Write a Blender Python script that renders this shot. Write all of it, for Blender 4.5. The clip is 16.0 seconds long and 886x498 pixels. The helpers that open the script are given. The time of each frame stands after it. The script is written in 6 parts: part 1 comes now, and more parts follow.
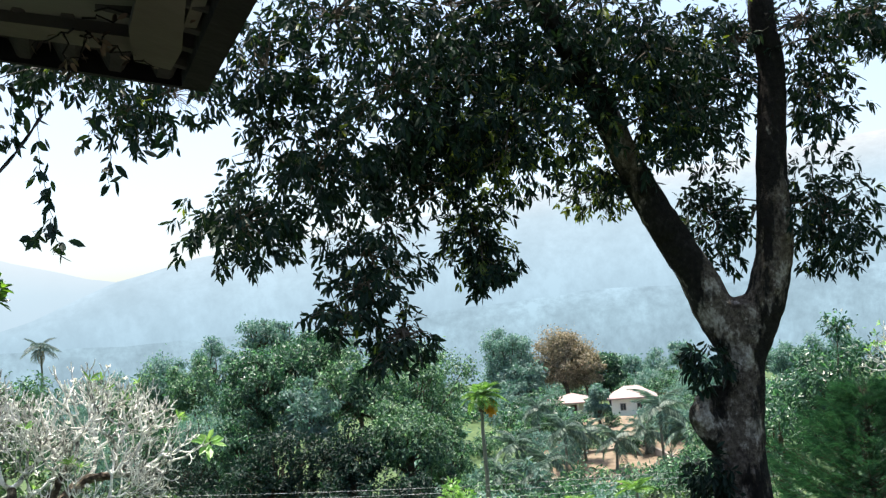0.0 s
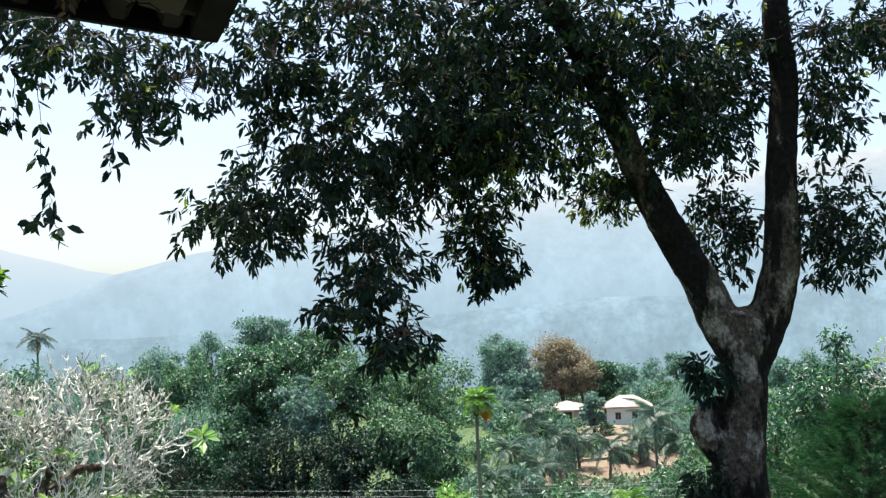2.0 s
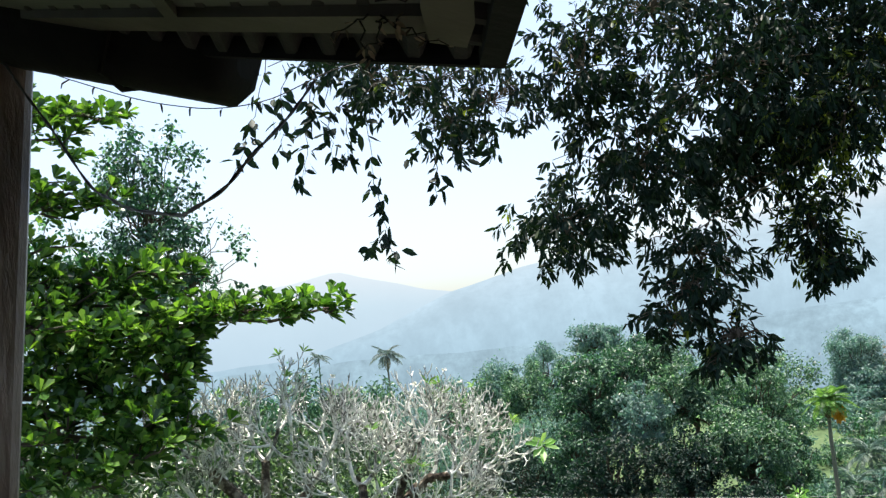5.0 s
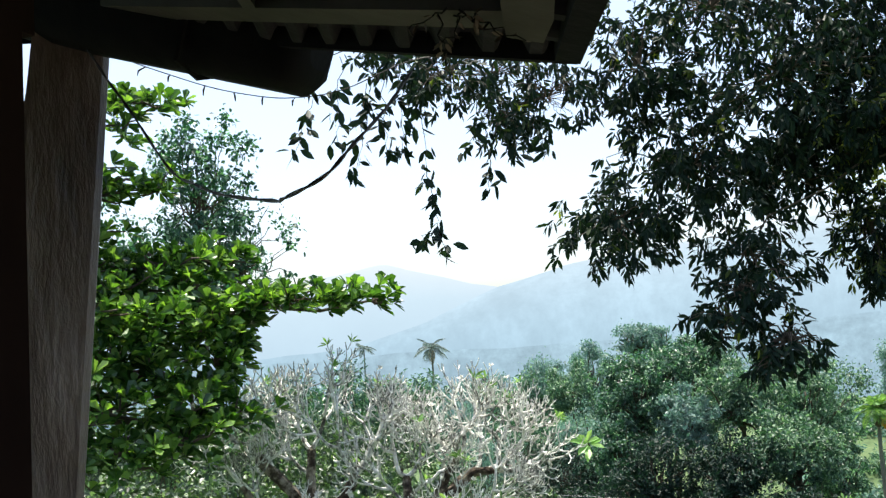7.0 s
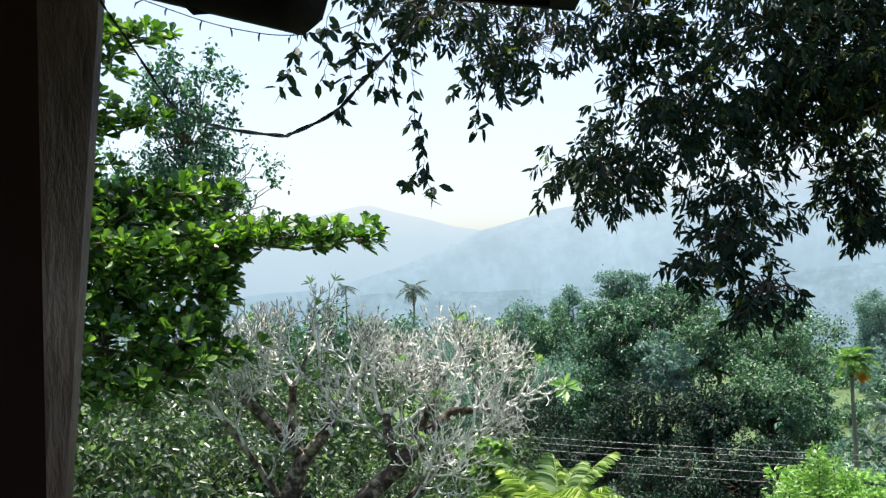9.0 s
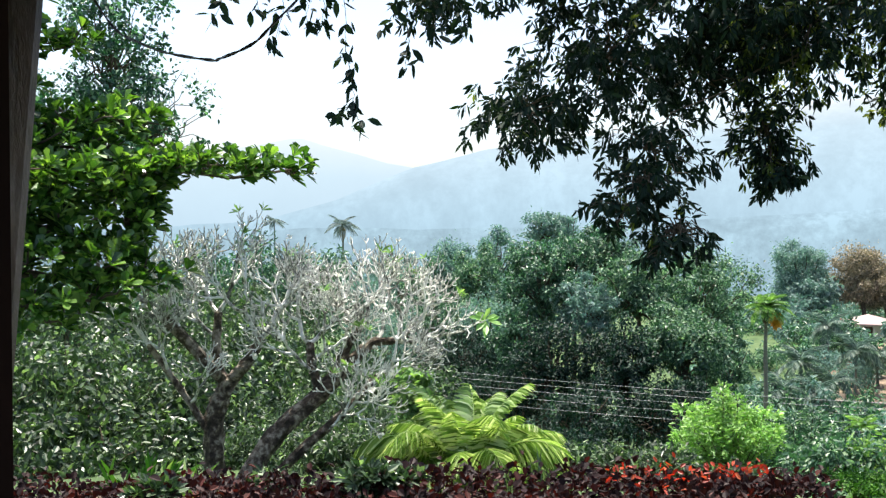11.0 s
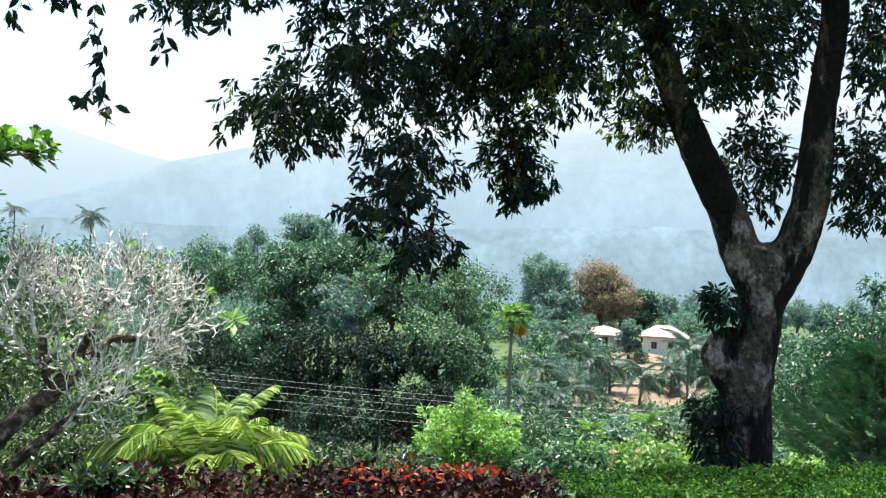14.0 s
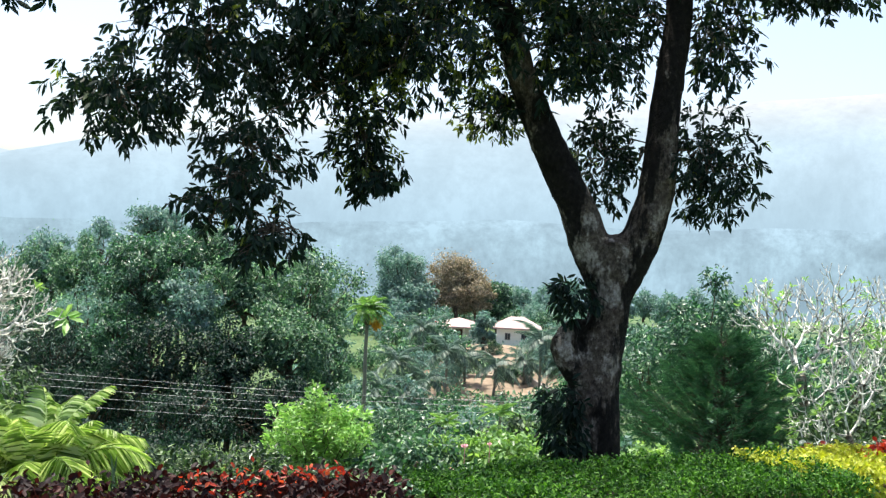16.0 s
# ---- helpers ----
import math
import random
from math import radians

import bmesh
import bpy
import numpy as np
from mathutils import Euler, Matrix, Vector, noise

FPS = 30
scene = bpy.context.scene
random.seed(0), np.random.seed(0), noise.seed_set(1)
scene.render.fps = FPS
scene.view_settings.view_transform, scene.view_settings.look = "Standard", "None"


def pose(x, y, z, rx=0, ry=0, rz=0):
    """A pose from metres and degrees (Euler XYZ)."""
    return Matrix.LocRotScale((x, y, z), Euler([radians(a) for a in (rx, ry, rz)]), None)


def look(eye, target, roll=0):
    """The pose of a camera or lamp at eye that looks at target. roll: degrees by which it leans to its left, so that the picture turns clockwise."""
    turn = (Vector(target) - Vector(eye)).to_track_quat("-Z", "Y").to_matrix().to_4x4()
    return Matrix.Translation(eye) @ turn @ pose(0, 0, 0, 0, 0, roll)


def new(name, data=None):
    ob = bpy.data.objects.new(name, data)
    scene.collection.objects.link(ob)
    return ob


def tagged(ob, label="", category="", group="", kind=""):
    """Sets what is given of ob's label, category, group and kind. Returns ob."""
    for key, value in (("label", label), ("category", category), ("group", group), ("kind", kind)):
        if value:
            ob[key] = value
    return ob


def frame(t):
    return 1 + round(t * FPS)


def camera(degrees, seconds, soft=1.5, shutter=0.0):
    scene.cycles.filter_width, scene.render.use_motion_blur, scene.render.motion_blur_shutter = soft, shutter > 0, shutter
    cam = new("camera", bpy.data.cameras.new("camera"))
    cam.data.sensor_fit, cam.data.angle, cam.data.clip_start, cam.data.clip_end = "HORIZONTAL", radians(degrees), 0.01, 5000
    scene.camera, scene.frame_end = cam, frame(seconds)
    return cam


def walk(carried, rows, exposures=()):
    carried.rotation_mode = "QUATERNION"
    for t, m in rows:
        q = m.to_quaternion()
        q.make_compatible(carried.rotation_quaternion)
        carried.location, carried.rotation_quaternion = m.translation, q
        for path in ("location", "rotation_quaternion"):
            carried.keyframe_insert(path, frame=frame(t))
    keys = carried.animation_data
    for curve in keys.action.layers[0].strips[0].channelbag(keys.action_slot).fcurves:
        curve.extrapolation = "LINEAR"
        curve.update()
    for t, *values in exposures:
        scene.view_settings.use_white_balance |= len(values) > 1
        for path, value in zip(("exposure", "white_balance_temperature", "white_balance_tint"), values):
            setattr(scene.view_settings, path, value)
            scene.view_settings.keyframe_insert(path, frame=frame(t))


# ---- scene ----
LENS = 46.31
cam = camera(LENS, 16.0, soft=1.35)
PATH = [
    (0.0, (-0.000, 0.000, 2.500), (0.055, 9.976, 3.195), -4.51),
    (0.5, (-0.000, 0.022, 2.496), (0.065, 9.992, 3.258), -4.08),
    (1.0, (-0.021, 0.062, 2.487), (0.071, 10.034, 3.220), -3.39),
    (1.5, (-0.021, 0.074, 2.484), (0.082, 10.054, 3.110), -2.65),
    (2.0, (-0.031, 0.112, 2.478), (0.027, 10.085, 3.204), -2.61),
    (2.5, (-0.035, 0.129, 2.478), (-0.285, 10.089, 3.342), -3.73),
    (3.0, (-0.013, 0.132, 2.485), (-0.876, 10.052, 3.411), -5.04),
    (3.5, (0.009, 0.073, 2.479), (-1.485, 9.919, 3.389), -5.69),
    (4.0, (0.006, 0.079, 2.477), (-2.059, 9.817, 3.420), -5.74),
    (4.5, (0.006, 0.087, 2.476), (-2.588, 9.695, 3.461), -5.50),
    (5.0, (-0.000, 0.106, 2.482), (-3.003, 9.591, 3.489), -5.40),
    (7.5, (-0.021, 0.068, 2.477), (-3.489, 9.394, 3.476), -3.38),
    (8.0, (-0.013, 0.054, 2.470), (-3.441, 9.392, 3.494), -2.95),
    (8.5, (-0.012, 0.052, 2.471), (-3.387, 9.420, 3.396), -2.69),
    (9.0, (-0.016, 0.042, 2.472), (-3.345, 9.462, 2.899), -2.09),
    (11.5, (0.109, -0.175, 2.432), (-2.341, 9.518, 2.222), 0.14),
    (12.0, (0.124, -0.186, 2.432), (-2.010, 9.582, 2.222), 0.44),
    (12.5, (0.135, -0.191, 2.434), (-1.646, 9.647, 2.244), 0.98),
    (13.0, (0.139, -0.192, 2.434), (-1.247, 9.711, 2.277), 1.75),
    (13.5, (0.134, -0.172, 2.431), (-0.785, 9.785, 2.300), 2.35),
    (14.0, (0.142, -0.132, 2.430), (-0.276, 9.859, 2.317), 2.60),
    (14.5, (0.151, -0.052, 2.431), (0.173, 9.947, 2.320), 2.63),
    (15.0, (0.173, 0.023, 2.425), (0.550, 10.015, 2.311), 2.62),
    (15.5, (0.190, 0.072, 2.429), (0.866, 10.048, 2.302), 2.62),
    (16.0, (0.208, 0.097, 2.425), (1.175, 10.049, 2.308), 2.58),
]
# the camera meters a little darker under the eave and opens up over the garden
walk(cam, [(t, look(eye, target, roll)) for t, eye, target, roll in PATH], [(0.0, 1.08), (2.0, 1.0), (4.0, 0.98), (7.5, 1.12), (9.0, 0.98), (11.5, 1.18), (16.0, 1.14)])

# ---------------------------------------------------------------- light
SUN_BEARING, SUN_HEIGHT = -32.0, 75.0
world = bpy.data.worlds.new("sky_world")
scene.world = world
world.use_nodes = True
wn, wl = world.node_tree.nodes, world.node_tree.links
sky = wn.new("ShaderNodeTexSky")
sky.sky_type = "NISHITA"
sky.sun_disc = False
sky.sun_elevation = radians(SUN_HEIGHT)
sky.sun_rotation = radians(SUN_BEARING)
sky.altitude = 300
sky.air_density, sky.dust_density, sky.ozone_density = 1.0, 4.0, 1.0
wn["Background"].inputs["Strength"].default_value = 0.14
wl.new(sky.outputs["Color"], wn["Background"].inputs["Color"])

sun_data = bpy.data.lights.new("sun", "SUN")
sun_data.energy, sun_data.angle, sun_data.color = 5.0, radians(0.6), (1.0, 0.94, 0.84)
sun = new("sun", sun_data)
sb, sh = radians(SUN_BEARING), radians(SUN_HEIGHT)
sun.matrix_world = look((0, 0, 0), (-math.sin(sb) * math.cos(sh), -math.cos(sb) * math.cos(sh), -math.sin(sh)))
sun.location = (0, 0, 60)

# ---------------------------------------------------------------- materials


def shader(name):
    m = bpy.data.materials.new(name)
    m.use_nodes = True
    nt = m.node_tree
    return m, nt, nt.nodes["Principled BSDF"], nt.nodes["Material Output"]


def ramp(nt, fac, stops):
    r = nt.nodes.new("ShaderNodeValToRGB")
    el = r.color_ramp.elements
    while len(el) < len(stops):
        el.new(0.5)
    for e, (p, c) in zip(el, stops):
        e.position, e.color = p, (*c, 1)
    nt.links.new(fac, r.inputs["Fac"])
    return r.outputs["Color"]


def noise_tex(nt, scale, detail=5.0, rough=0.55, stretch=None, coord="Object"):
    tc = nt.nodes.new("ShaderNodeTexCoord")
    n = nt.nodes.new("ShaderNodeTexNoise")
    n.inputs["Scale"].default_value = scale
    n.inputs["Detail"].default_value = detail
    n.inputs["Roughness"].default_value = rough
    src = tc.outputs[coord]
    if stretch:
        mp = nt.nodes.new("ShaderNodeMapping")
        mp.inputs["Scale"].default_value = stretch
        nt.links.new(src, mp.inputs["Vector"])
        src = mp.outputs["Vector"]
    nt.links.new(src, n.inputs["Vector"])
    return n


def leaf_mat(name, dark, mid, light, glow=0.4, rough=0.42, back=None, half=0.55, sat=0.8, spec=0.5):
    """Leaf: coloured island by island, glossy, and letting some light through."""
    m, nt, p, out = shader(name)
    g = nt.nodes.new("ShaderNodeNewGeometry")
    col = ramp(nt, g.outputs["Random Per Island"], [(0.0, dark), (half, mid), (1.0, light)])
    n = noise_tex(nt, 1.3, 3.0, coord="Object")
    hsv = nt.nodes.new("ShaderNodeHueSaturation")
    mr = nt.nodes.new("ShaderNodeMapRange")
    mr.inputs["To Min"].default_value, mr.inputs["To Max"].default_value = 0.5, 1.5
    nt.links.new(n.outputs["Fac"], mr.inputs["Value"])
    hsv.inputs["Saturation"].default_value = sat
    nt.links.new(mr.outputs["Result"], hsv.inputs["Value"])
    nt.links.new(col, hsv.inputs["Color"])
    nt.links.new(hsv.outputs["Color"], p.inputs["Base Color"])
    p.inputs["Roughness"].default_value = rough
    p.inputs["Specular IOR Level"].default_value = spec
    tr = nt.nodes.new("ShaderNodeBsdfTranslucent")
    mul = nt.nodes.new("ShaderNodeMix")
    mul.data_type, mul.blend_type = "RGBA", "MULTIPLY"
    mul.inputs["Factor"].default_value = 1.0
    nt.links.new(hsv.outputs["Color"], mul.inputs["A"])
    mul.inputs["B"].default_value = (*(back or (1.9, 2.0, 0.6)), 1)
    nt.links.new(mul.outputs["Result"], tr.inputs["Color"])
    mix = nt.nodes.new("ShaderNodeMixShader")
    mix.inputs["Fac"].default_value = glow
    nt.links.new(p.outputs["BSDF"], mix.inputs[1])
    nt.links.new(tr.outputs["BSDF"], mix.inputs[2])
    nt.links.new(mix.outputs["Shader"], out.inputs["Surface"])
    return m


def rough_mat(name, stops, scale=6.0, rough=0.85, bump=0.4, stretch=None, metal=0.0, detail=6.0, spec=0.3):
    m, nt, p, out = shader(name)
    n = noise_tex(nt, scale, detail, 0.62, stretch)
    big = noise_tex(nt, scale * 0.17, 3.0)
    add = nt.nodes.new("ShaderNodeMath")
    add.operation = "MULTIPLY_ADD"
    nt.links.new(n.outputs["Fac"], add.inputs[0])
    add.inputs[1].default_value = 0.62
    half = nt.nodes.new("ShaderNodeMath")
    half.operation = "MULTIPLY"
    half.inputs[1].default_value = 0.38
    nt.links.new(big.outputs["Fac"], half.inputs[0])
    nt.links.new(half.outputs[0], add.inputs[2])
    nt.links.new(ramp(nt, add.outputs[0], stops), p.inputs["Base Color"])
    p.inputs["Roughness"].default_value = rough
    p.inputs["Metallic"].default_value = metal
    p.inputs["Specular IOR Level"].default_value = spec
    if bump:
        b = nt.nodes.new("ShaderNodeBump")
        b.inputs["Strength"].default_value = bump
        b.inputs["Distance"].default_value = 0.02
        nt.links.new(n.outputs["Fac"], b.inputs["Height"])
        nt.links.new(b.outputs["Normal"], p.inputs["Normal"])
    return m


MANGO_LEAF = leaf_mat("mango_leaf", (0.008, 0.019, 0.014), (0.014, 0.030, 0.021), (0.04, 0.062, 0.03), 0.16, 0.5, (1.7, 1.9, 0.7), half=0.88, sat=1.0, spec=0.11)
# lighter mango leaf whose colour paints in sun from behind
BACKLIT_MANGO_LEAF = leaf_mat("backlit_mango_leaf", (0.03, 0.05, 0.012), (0.065, 0.095, 0.02), (0.18, 0.22, 0.04), 0.5, 0.45, (1.5, 1.6, 0.5), sat=1.0)
LIME_LEAF = leaf_mat("lime_leaf", (0.11, 0.25, 0.055), (0.19, 0.38, 0.095), (0.36, 0.54, 0.21), 0.4, 0.42, (1.3, 1.45, 0.65), sat=0.95)
ALMOND_LEAF = leaf_mat("almond_leaf", (0.020, 0.050, 0.013), (0.052, 0.125, 0.028), (0.20, 0.32, 0.085), 0.34, 0.22, (1.5, 1.8, 0.45), sat=1.0)
# in bush, valley, olive and golden palm leaves the palest tone paints sun glints
BUSH_LEAF = leaf_mat("bush_leaf", (0.012, 0.03, 0.013), (0.036, 0.078, 0.035), (0.22, 0.30, 0.16), 0.3, 0.36, (1.4, 1.9, 0.7), half=0.68, spec=0.42)
BRIGHT_LEAF = leaf_mat("bright_leaf", (0.06, 0.14, 0.04), (0.135, 0.27, 0.08), (0.28, 0.44, 0.17), 0.4, 0.42, (1.45, 1.6, 0.6), sat=0.92, spec=0.35)
MID_LEAF = leaf_mat("valley_leaf", (0.013, 0.042, 0.027), (0.040, 0.104, 0.064), (0.30, 0.42, 0.28), 0.26, 0.36, (1.1, 1.9, 0.85), sat=1.0, half=0.76, spec=0.5)
# distance haze is painted into this paler, bluer leaf colour
HAZED_LEAF = leaf_mat("hazed_valley_leaf", (0.078, 0.148, 0.138), (0.125, 0.212, 0.19), (0.21, 0.30, 0.26), 0.28, 0.5, (1.0, 1.6, 1.05), sat=0.92, spec=0.35)
OLIVE_LEAF = leaf_mat("olive_valley_leaf", (0.024, 0.066, 0.042), (0.066, 0.142, 0.084), (0.34, 0.45, 0.30), 0.28, 0.38, (1.2, 1.8, 0.85), sat=0.97, half=0.7, spec=0.4)
BROWN_LEAF = leaf_mat("brown_blossom_leaf", (0.12, 0.13, 0.085), (0.27, 0.215, 0.135), (0.42, 0.33, 0.21), 0.25, 0.7, (1.2, 1.2, 0.8), spec=0.2)
PALM_LEAF = leaf_mat("palm_leaf", (0.04, 0.085, 0.07), (0.085, 0.15, 0.12), (0.28, 0.36, 0.28), 0.26, 0.45, (1.05, 1.4, 1.0))
# palm leaf greyed to paint haze onto the far palms
HAZED_PALM_LEAF = leaf_mat("hazed_palm_leaf", (0.085, 0.125, 0.125), (0.14, 0.19, 0.185), (0.3, 0.36, 0.33), 0.26, 0.5, (1.0, 1.2, 1.0))
GOLD_PALM_LEAF = leaf_mat("golden_palm_leaf", (0.07, 0.15, 0.035), (0.30, 0.44, 0.14), (0.82, 0.85, 0.68), 0.42, 0.2, (1.3, 1.4, 0.55), sat=1.0, half=0.5)
RED_LEAF = leaf_mat("copper_leaf", (0.010, 0.005, 0.006), (0.022, 0.009, 0.009), (0.075, 0.018, 0.013), 0.18, 0.6, (2.0, 0.9, 0.6), 0.75, sat=1.0, spec=0.2)
# valley leaf darkened so that the shade under the wood is in its colour
SHADE_LEAF = leaf_mat("shaded_valley_leaf", (0.007, 0.020, 0.015), (0.015, 0.038, 0.028), (0.045, 0.085, 0.06), 0.2, 0.5, (1.1, 1.8, 0.85), half=0.75, sat=1.0, spec=0.25)
HEDGE_LEAF = leaf_mat("hedge_leaf", (0.010, 0.042, 0.008), (0.036, 0.115, 0.015), (0.12, 0.26, 0.035), 0.24, 0.55, (1.4, 1.8, 0.6), sat=1.0, spec=0.2)
YELLOW_LEAF = leaf_mat("yellow_hedge_leaf", (0.22, 0.27, 0.02), (0.42, 0.46, 0.04), (0.60, 0.60, 0.12), 0.4, 0.5, (1.3, 1.35, 0.4), sat=1.0)
SCARLET_LEAF = leaf_mat("scarlet_leaf", (0.22, 0.02, 0.010), (0.46, 0.05, 0.02), (0.58, 0.14, 0.05), 0.4, 0.5, (1.5, 0.9, 0.6), sat=1.0)
PINE_LEAF = leaf_mat("needle_leaf", (0.012, 0.045, 0.026), (0.026, 0.088, 0.048), (0.085, 0.185, 0.105), 0.30, 0.5, (1.3, 1.7, 0.85), sat=1.0)
ORANGE_FRUIT = leaf_mat("orange_fruit", (0.6, 0.25, 0.01), (0.75, 0.36, 0.02), (0.8, 0.45, 0.04), 0.2, 0.5, (1, 1, 1), sat=1.0)
PETAL = leaf_mat("white_petal", (0.75, 0.74, 0.62), (0.8, 0.79, 0.7), (0.85, 0.84, 0.8), 0.35, 0.55, (1, 1, 1))
PINK_PETAL = leaf_mat("pink_petal", (0.65, 0.22, 0.3), (0.72, 0.32, 0.4), (0.78, 0.42, 0.48), 0.35, 0.55, (1, 1, 1))


def bark_mat(name):
    """Grey-brown bark in small plates, with crusts of pale lichen and broad black water stains."""
    m, nt, p, out = shader(name)
    fine = noise_tex(nt, 26.0, 9.0, 0.7, (1, 1, 0.8))
    plates = noise_tex(nt, 7.0, 8.0, 0.66, (1, 1, 0.75))
    crust = noise_tex(nt, 4.2, 10.0, 0.7, (1, 1, 0.6))
    stain = noise_tex(nt, 1.5, 9.0, 0.66, (1, 1, 0.35))
    mid = ramp(nt, fine.outputs["Fac"], [(0.32, (0.022, 0.017, 0.013)), (0.47, (0.072, 0.057, 0.043)), (0.58, (0.12, 0.10, 0.08)), (0.68, (0.19, 0.17, 0.14))])
    pale = ramp(nt, fine.outputs["Fac"], [(0.34, (0.10, 0.086, 0.068)), (0.5, (0.26, 0.23, 0.19)), (0.66, (0.45, 0.42, 0.37))])
    dark = ramp(nt, fine.outputs["Fac"], [(0.3, (0.004, 0.004, 0.003)), (0.6, (0.014, 0.012, 0.010)), (0.75, (0.05, 0.043, 0.036))])
    col = mid
    for tone, mask in ((pale, ramp(nt, crust.outputs["Fac"], [(0.53, (0, 0, 0)), (0.575, (0.9, 0.9, 0.9))])),
                       (dark, ramp(nt, plates.outputs["Fac"], [(0.56, (0, 0, 0)), (0.64, (0.7, 0.7, 0.7))])),
                       (dark, ramp(nt, stain.outputs["Fac"], [(0.455, (0, 0, 0)), (0.49, (0.97, 0.97, 0.97))]))):
        mix = nt.nodes.new("ShaderNodeMix")
        mix.data_type = "RGBA"
        nt.links.new(mask, mix.inputs["Factor"])
        nt.links.new(col, mix.inputs["A"])
        nt.links.new(tone, mix.inputs["B"])
        col = mix.outputs["Result"]
    nt.links.new(col, p.inputs["Base Color"])
    p.inputs["Roughness"].default_value = 0.95
    p.inputs["Specular IOR Level"].default_value = 0.12
    add = nt.nodes.new("ShaderNodeMath")
    nt.links.new(fine.outputs["Fac"], add.inputs[0])
    nt.links.new(plates.outputs["Fac"], add.inputs[1])
    b = nt.nodes.new("ShaderNodeBump")
    b.inputs["Strength"].default_value, b.inputs["Distance"].default_value = 1.0, 0.03
    nt.links.new(add.outputs[0], b.inputs["Height"])
    nt.links.new(b.outputs["Normal"], p.inputs["Normal"])
    return m


MANGO_BARK = bark_mat("mango_bark")
GREY_BARK = rough_mat("grey_bark", [(0.38, (0.035, 0.033, 0.025)), (0.44, (0.17, 0.168, 0.14)), (0.49, (0.55, 0.54, 0.48)), (0.57, (0.81, 0.80, 0.75))], 16.0, 0.4, 0.5, spec=0.5)
STEM_BARK = rough_mat("frangipani_stem_bark", [(0.40, (0.02, 0.015, 0.010)), (0.49, (0.075, 0.055, 0.038)), (0.58, (0.30, 0.26, 0.20))], 15.0, 0.85, 0.9)
DARK_BARK = rough_mat("dark_bark", [(0.3, (0.035, 0.026, 0.018)), (0.55, (0.09, 0.07, 0.05)), (0.7, (0.15, 0.125, 0.10))], 8.0, 0.9, 0.6)
PALM_BARK = rough_mat("palm_bark", [(0.3, (0.09, 0.085, 0.07)), (0.6, (0.19, 0.18, 0.15))], 5.0, 0.85, 0.4, (1, 1, 6))
GROUND = rough_mat("grass_ground", [(0.3, (0.028, 0.05, 0.018)), (0.5, (0.055, 0.095, 0.032)), (0.65, (0.09, 0.13, 0.05)), (0.8, (0.15, 0.13, 0.08))], 0.6, 0.95, 0.3)
EARTH = rough_mat("bare_earth", [(0.3, (0.11, 0.08, 0.055)), (0.5, (0.19, 0.145, 0.10)), (0.7, (0.28, 0.22, 0.16))], 0.9, 0.95, 0.3)
WOOD = rough_mat("weathered_wood", [(0.34, (0.020, 0.012, 0.011)), (0.47, (0.062, 0.040, 0.036)), (0.57, (0.105, 0.078, 0.074)), (0.63, (0.16, 0.13, 0.13)), (0.70, (0.38, 0.36, 0.37))], 13.0, 0.4, 1.0, (1, 1, 0.3), spec=0.6, detail=9.0)
# cream paint, soffit and sheet: shade under the eave is put into their dark colours
SHADED_CREAM = rough_mat("shaded_cream_paint", [(0.25, (0.016, 0.014, 0.011)), (0.5, (0.036, 0.032, 0.026)), (0.75, (0.058, 0.053, 0.044))], 9.0, 0.75, 0.15, spec=0.2)
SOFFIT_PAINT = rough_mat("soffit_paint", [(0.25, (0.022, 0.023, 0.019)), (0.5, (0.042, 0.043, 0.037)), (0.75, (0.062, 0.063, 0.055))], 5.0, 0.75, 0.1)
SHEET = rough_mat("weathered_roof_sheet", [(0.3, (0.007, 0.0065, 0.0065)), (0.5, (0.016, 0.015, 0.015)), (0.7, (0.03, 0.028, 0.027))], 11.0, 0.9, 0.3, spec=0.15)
GUTTER = rough_mat("dark_gutter", [(0.3, (0.003, 0.003, 0.0034)), (0.7, (0.008, 0.007, 0.007))], 18.0, 0.8, 0.2, spec=0.08)
CABLE = rough_mat("black_cable", [(0.3, (0.012, 0.012, 0.012)), (0.7, (0.05, 0.045, 0.04))], 40.0, 0.6, 0.1)
WIRE = rough_mat("aluminium_wire", [(0.3, (0.26, 0.27, 0.28)), (0.7, (0.36, 0.36, 0.37))], 4.0, 0.6, 0.0, metal=0.3)
# blue-grey that paints distance haze onto the far houses
HAZED_HOUSE = rough_mat("hazed_house", [(0.3, (0.15, 0.18, 0.20)), (0.7, (0.23, 0.26, 0.28))], 0.6, 0.7, 0.1)
PLASTER = rough_mat("cream_plaster", [(0.3, (0.76, 0.71, 0.62)), (0.6, (0.86, 0.82, 0.74))], 1.5, 0.9, 0.1)
ROOF_RED = rough_mat("pale_red_roof", [(0.3, (0.31, 0.215, 0.20)), (0.5, (0.38, 0.28, 0.265)), (0.7, (0.43, 0.335, 0.32))], 2.0, 0.6, 0.1, spec=0.2)
ROOF_BROWN = rough_mat("brown_roof", [(0.3, (0.07, 0.03, 0.022)), (0.6, (0.13, 0.06, 0.045))], 2.0, 0.8, 0.1, spec=0.1)
CONCRETE = rough_mat("old_concrete", [(0.3, (0.17, 0.15, 0.13)), (0.6, (0.30, 0.27, 0.24))], 2.5, 0.9, 0.2)
DARK_GLASS = rough_mat("dark_glass", [(0.3, (0.02, 0.025, 0.03)), (0.7, (0.05, 0.06, 0.07))], 1.0, 0.12, 0.0)
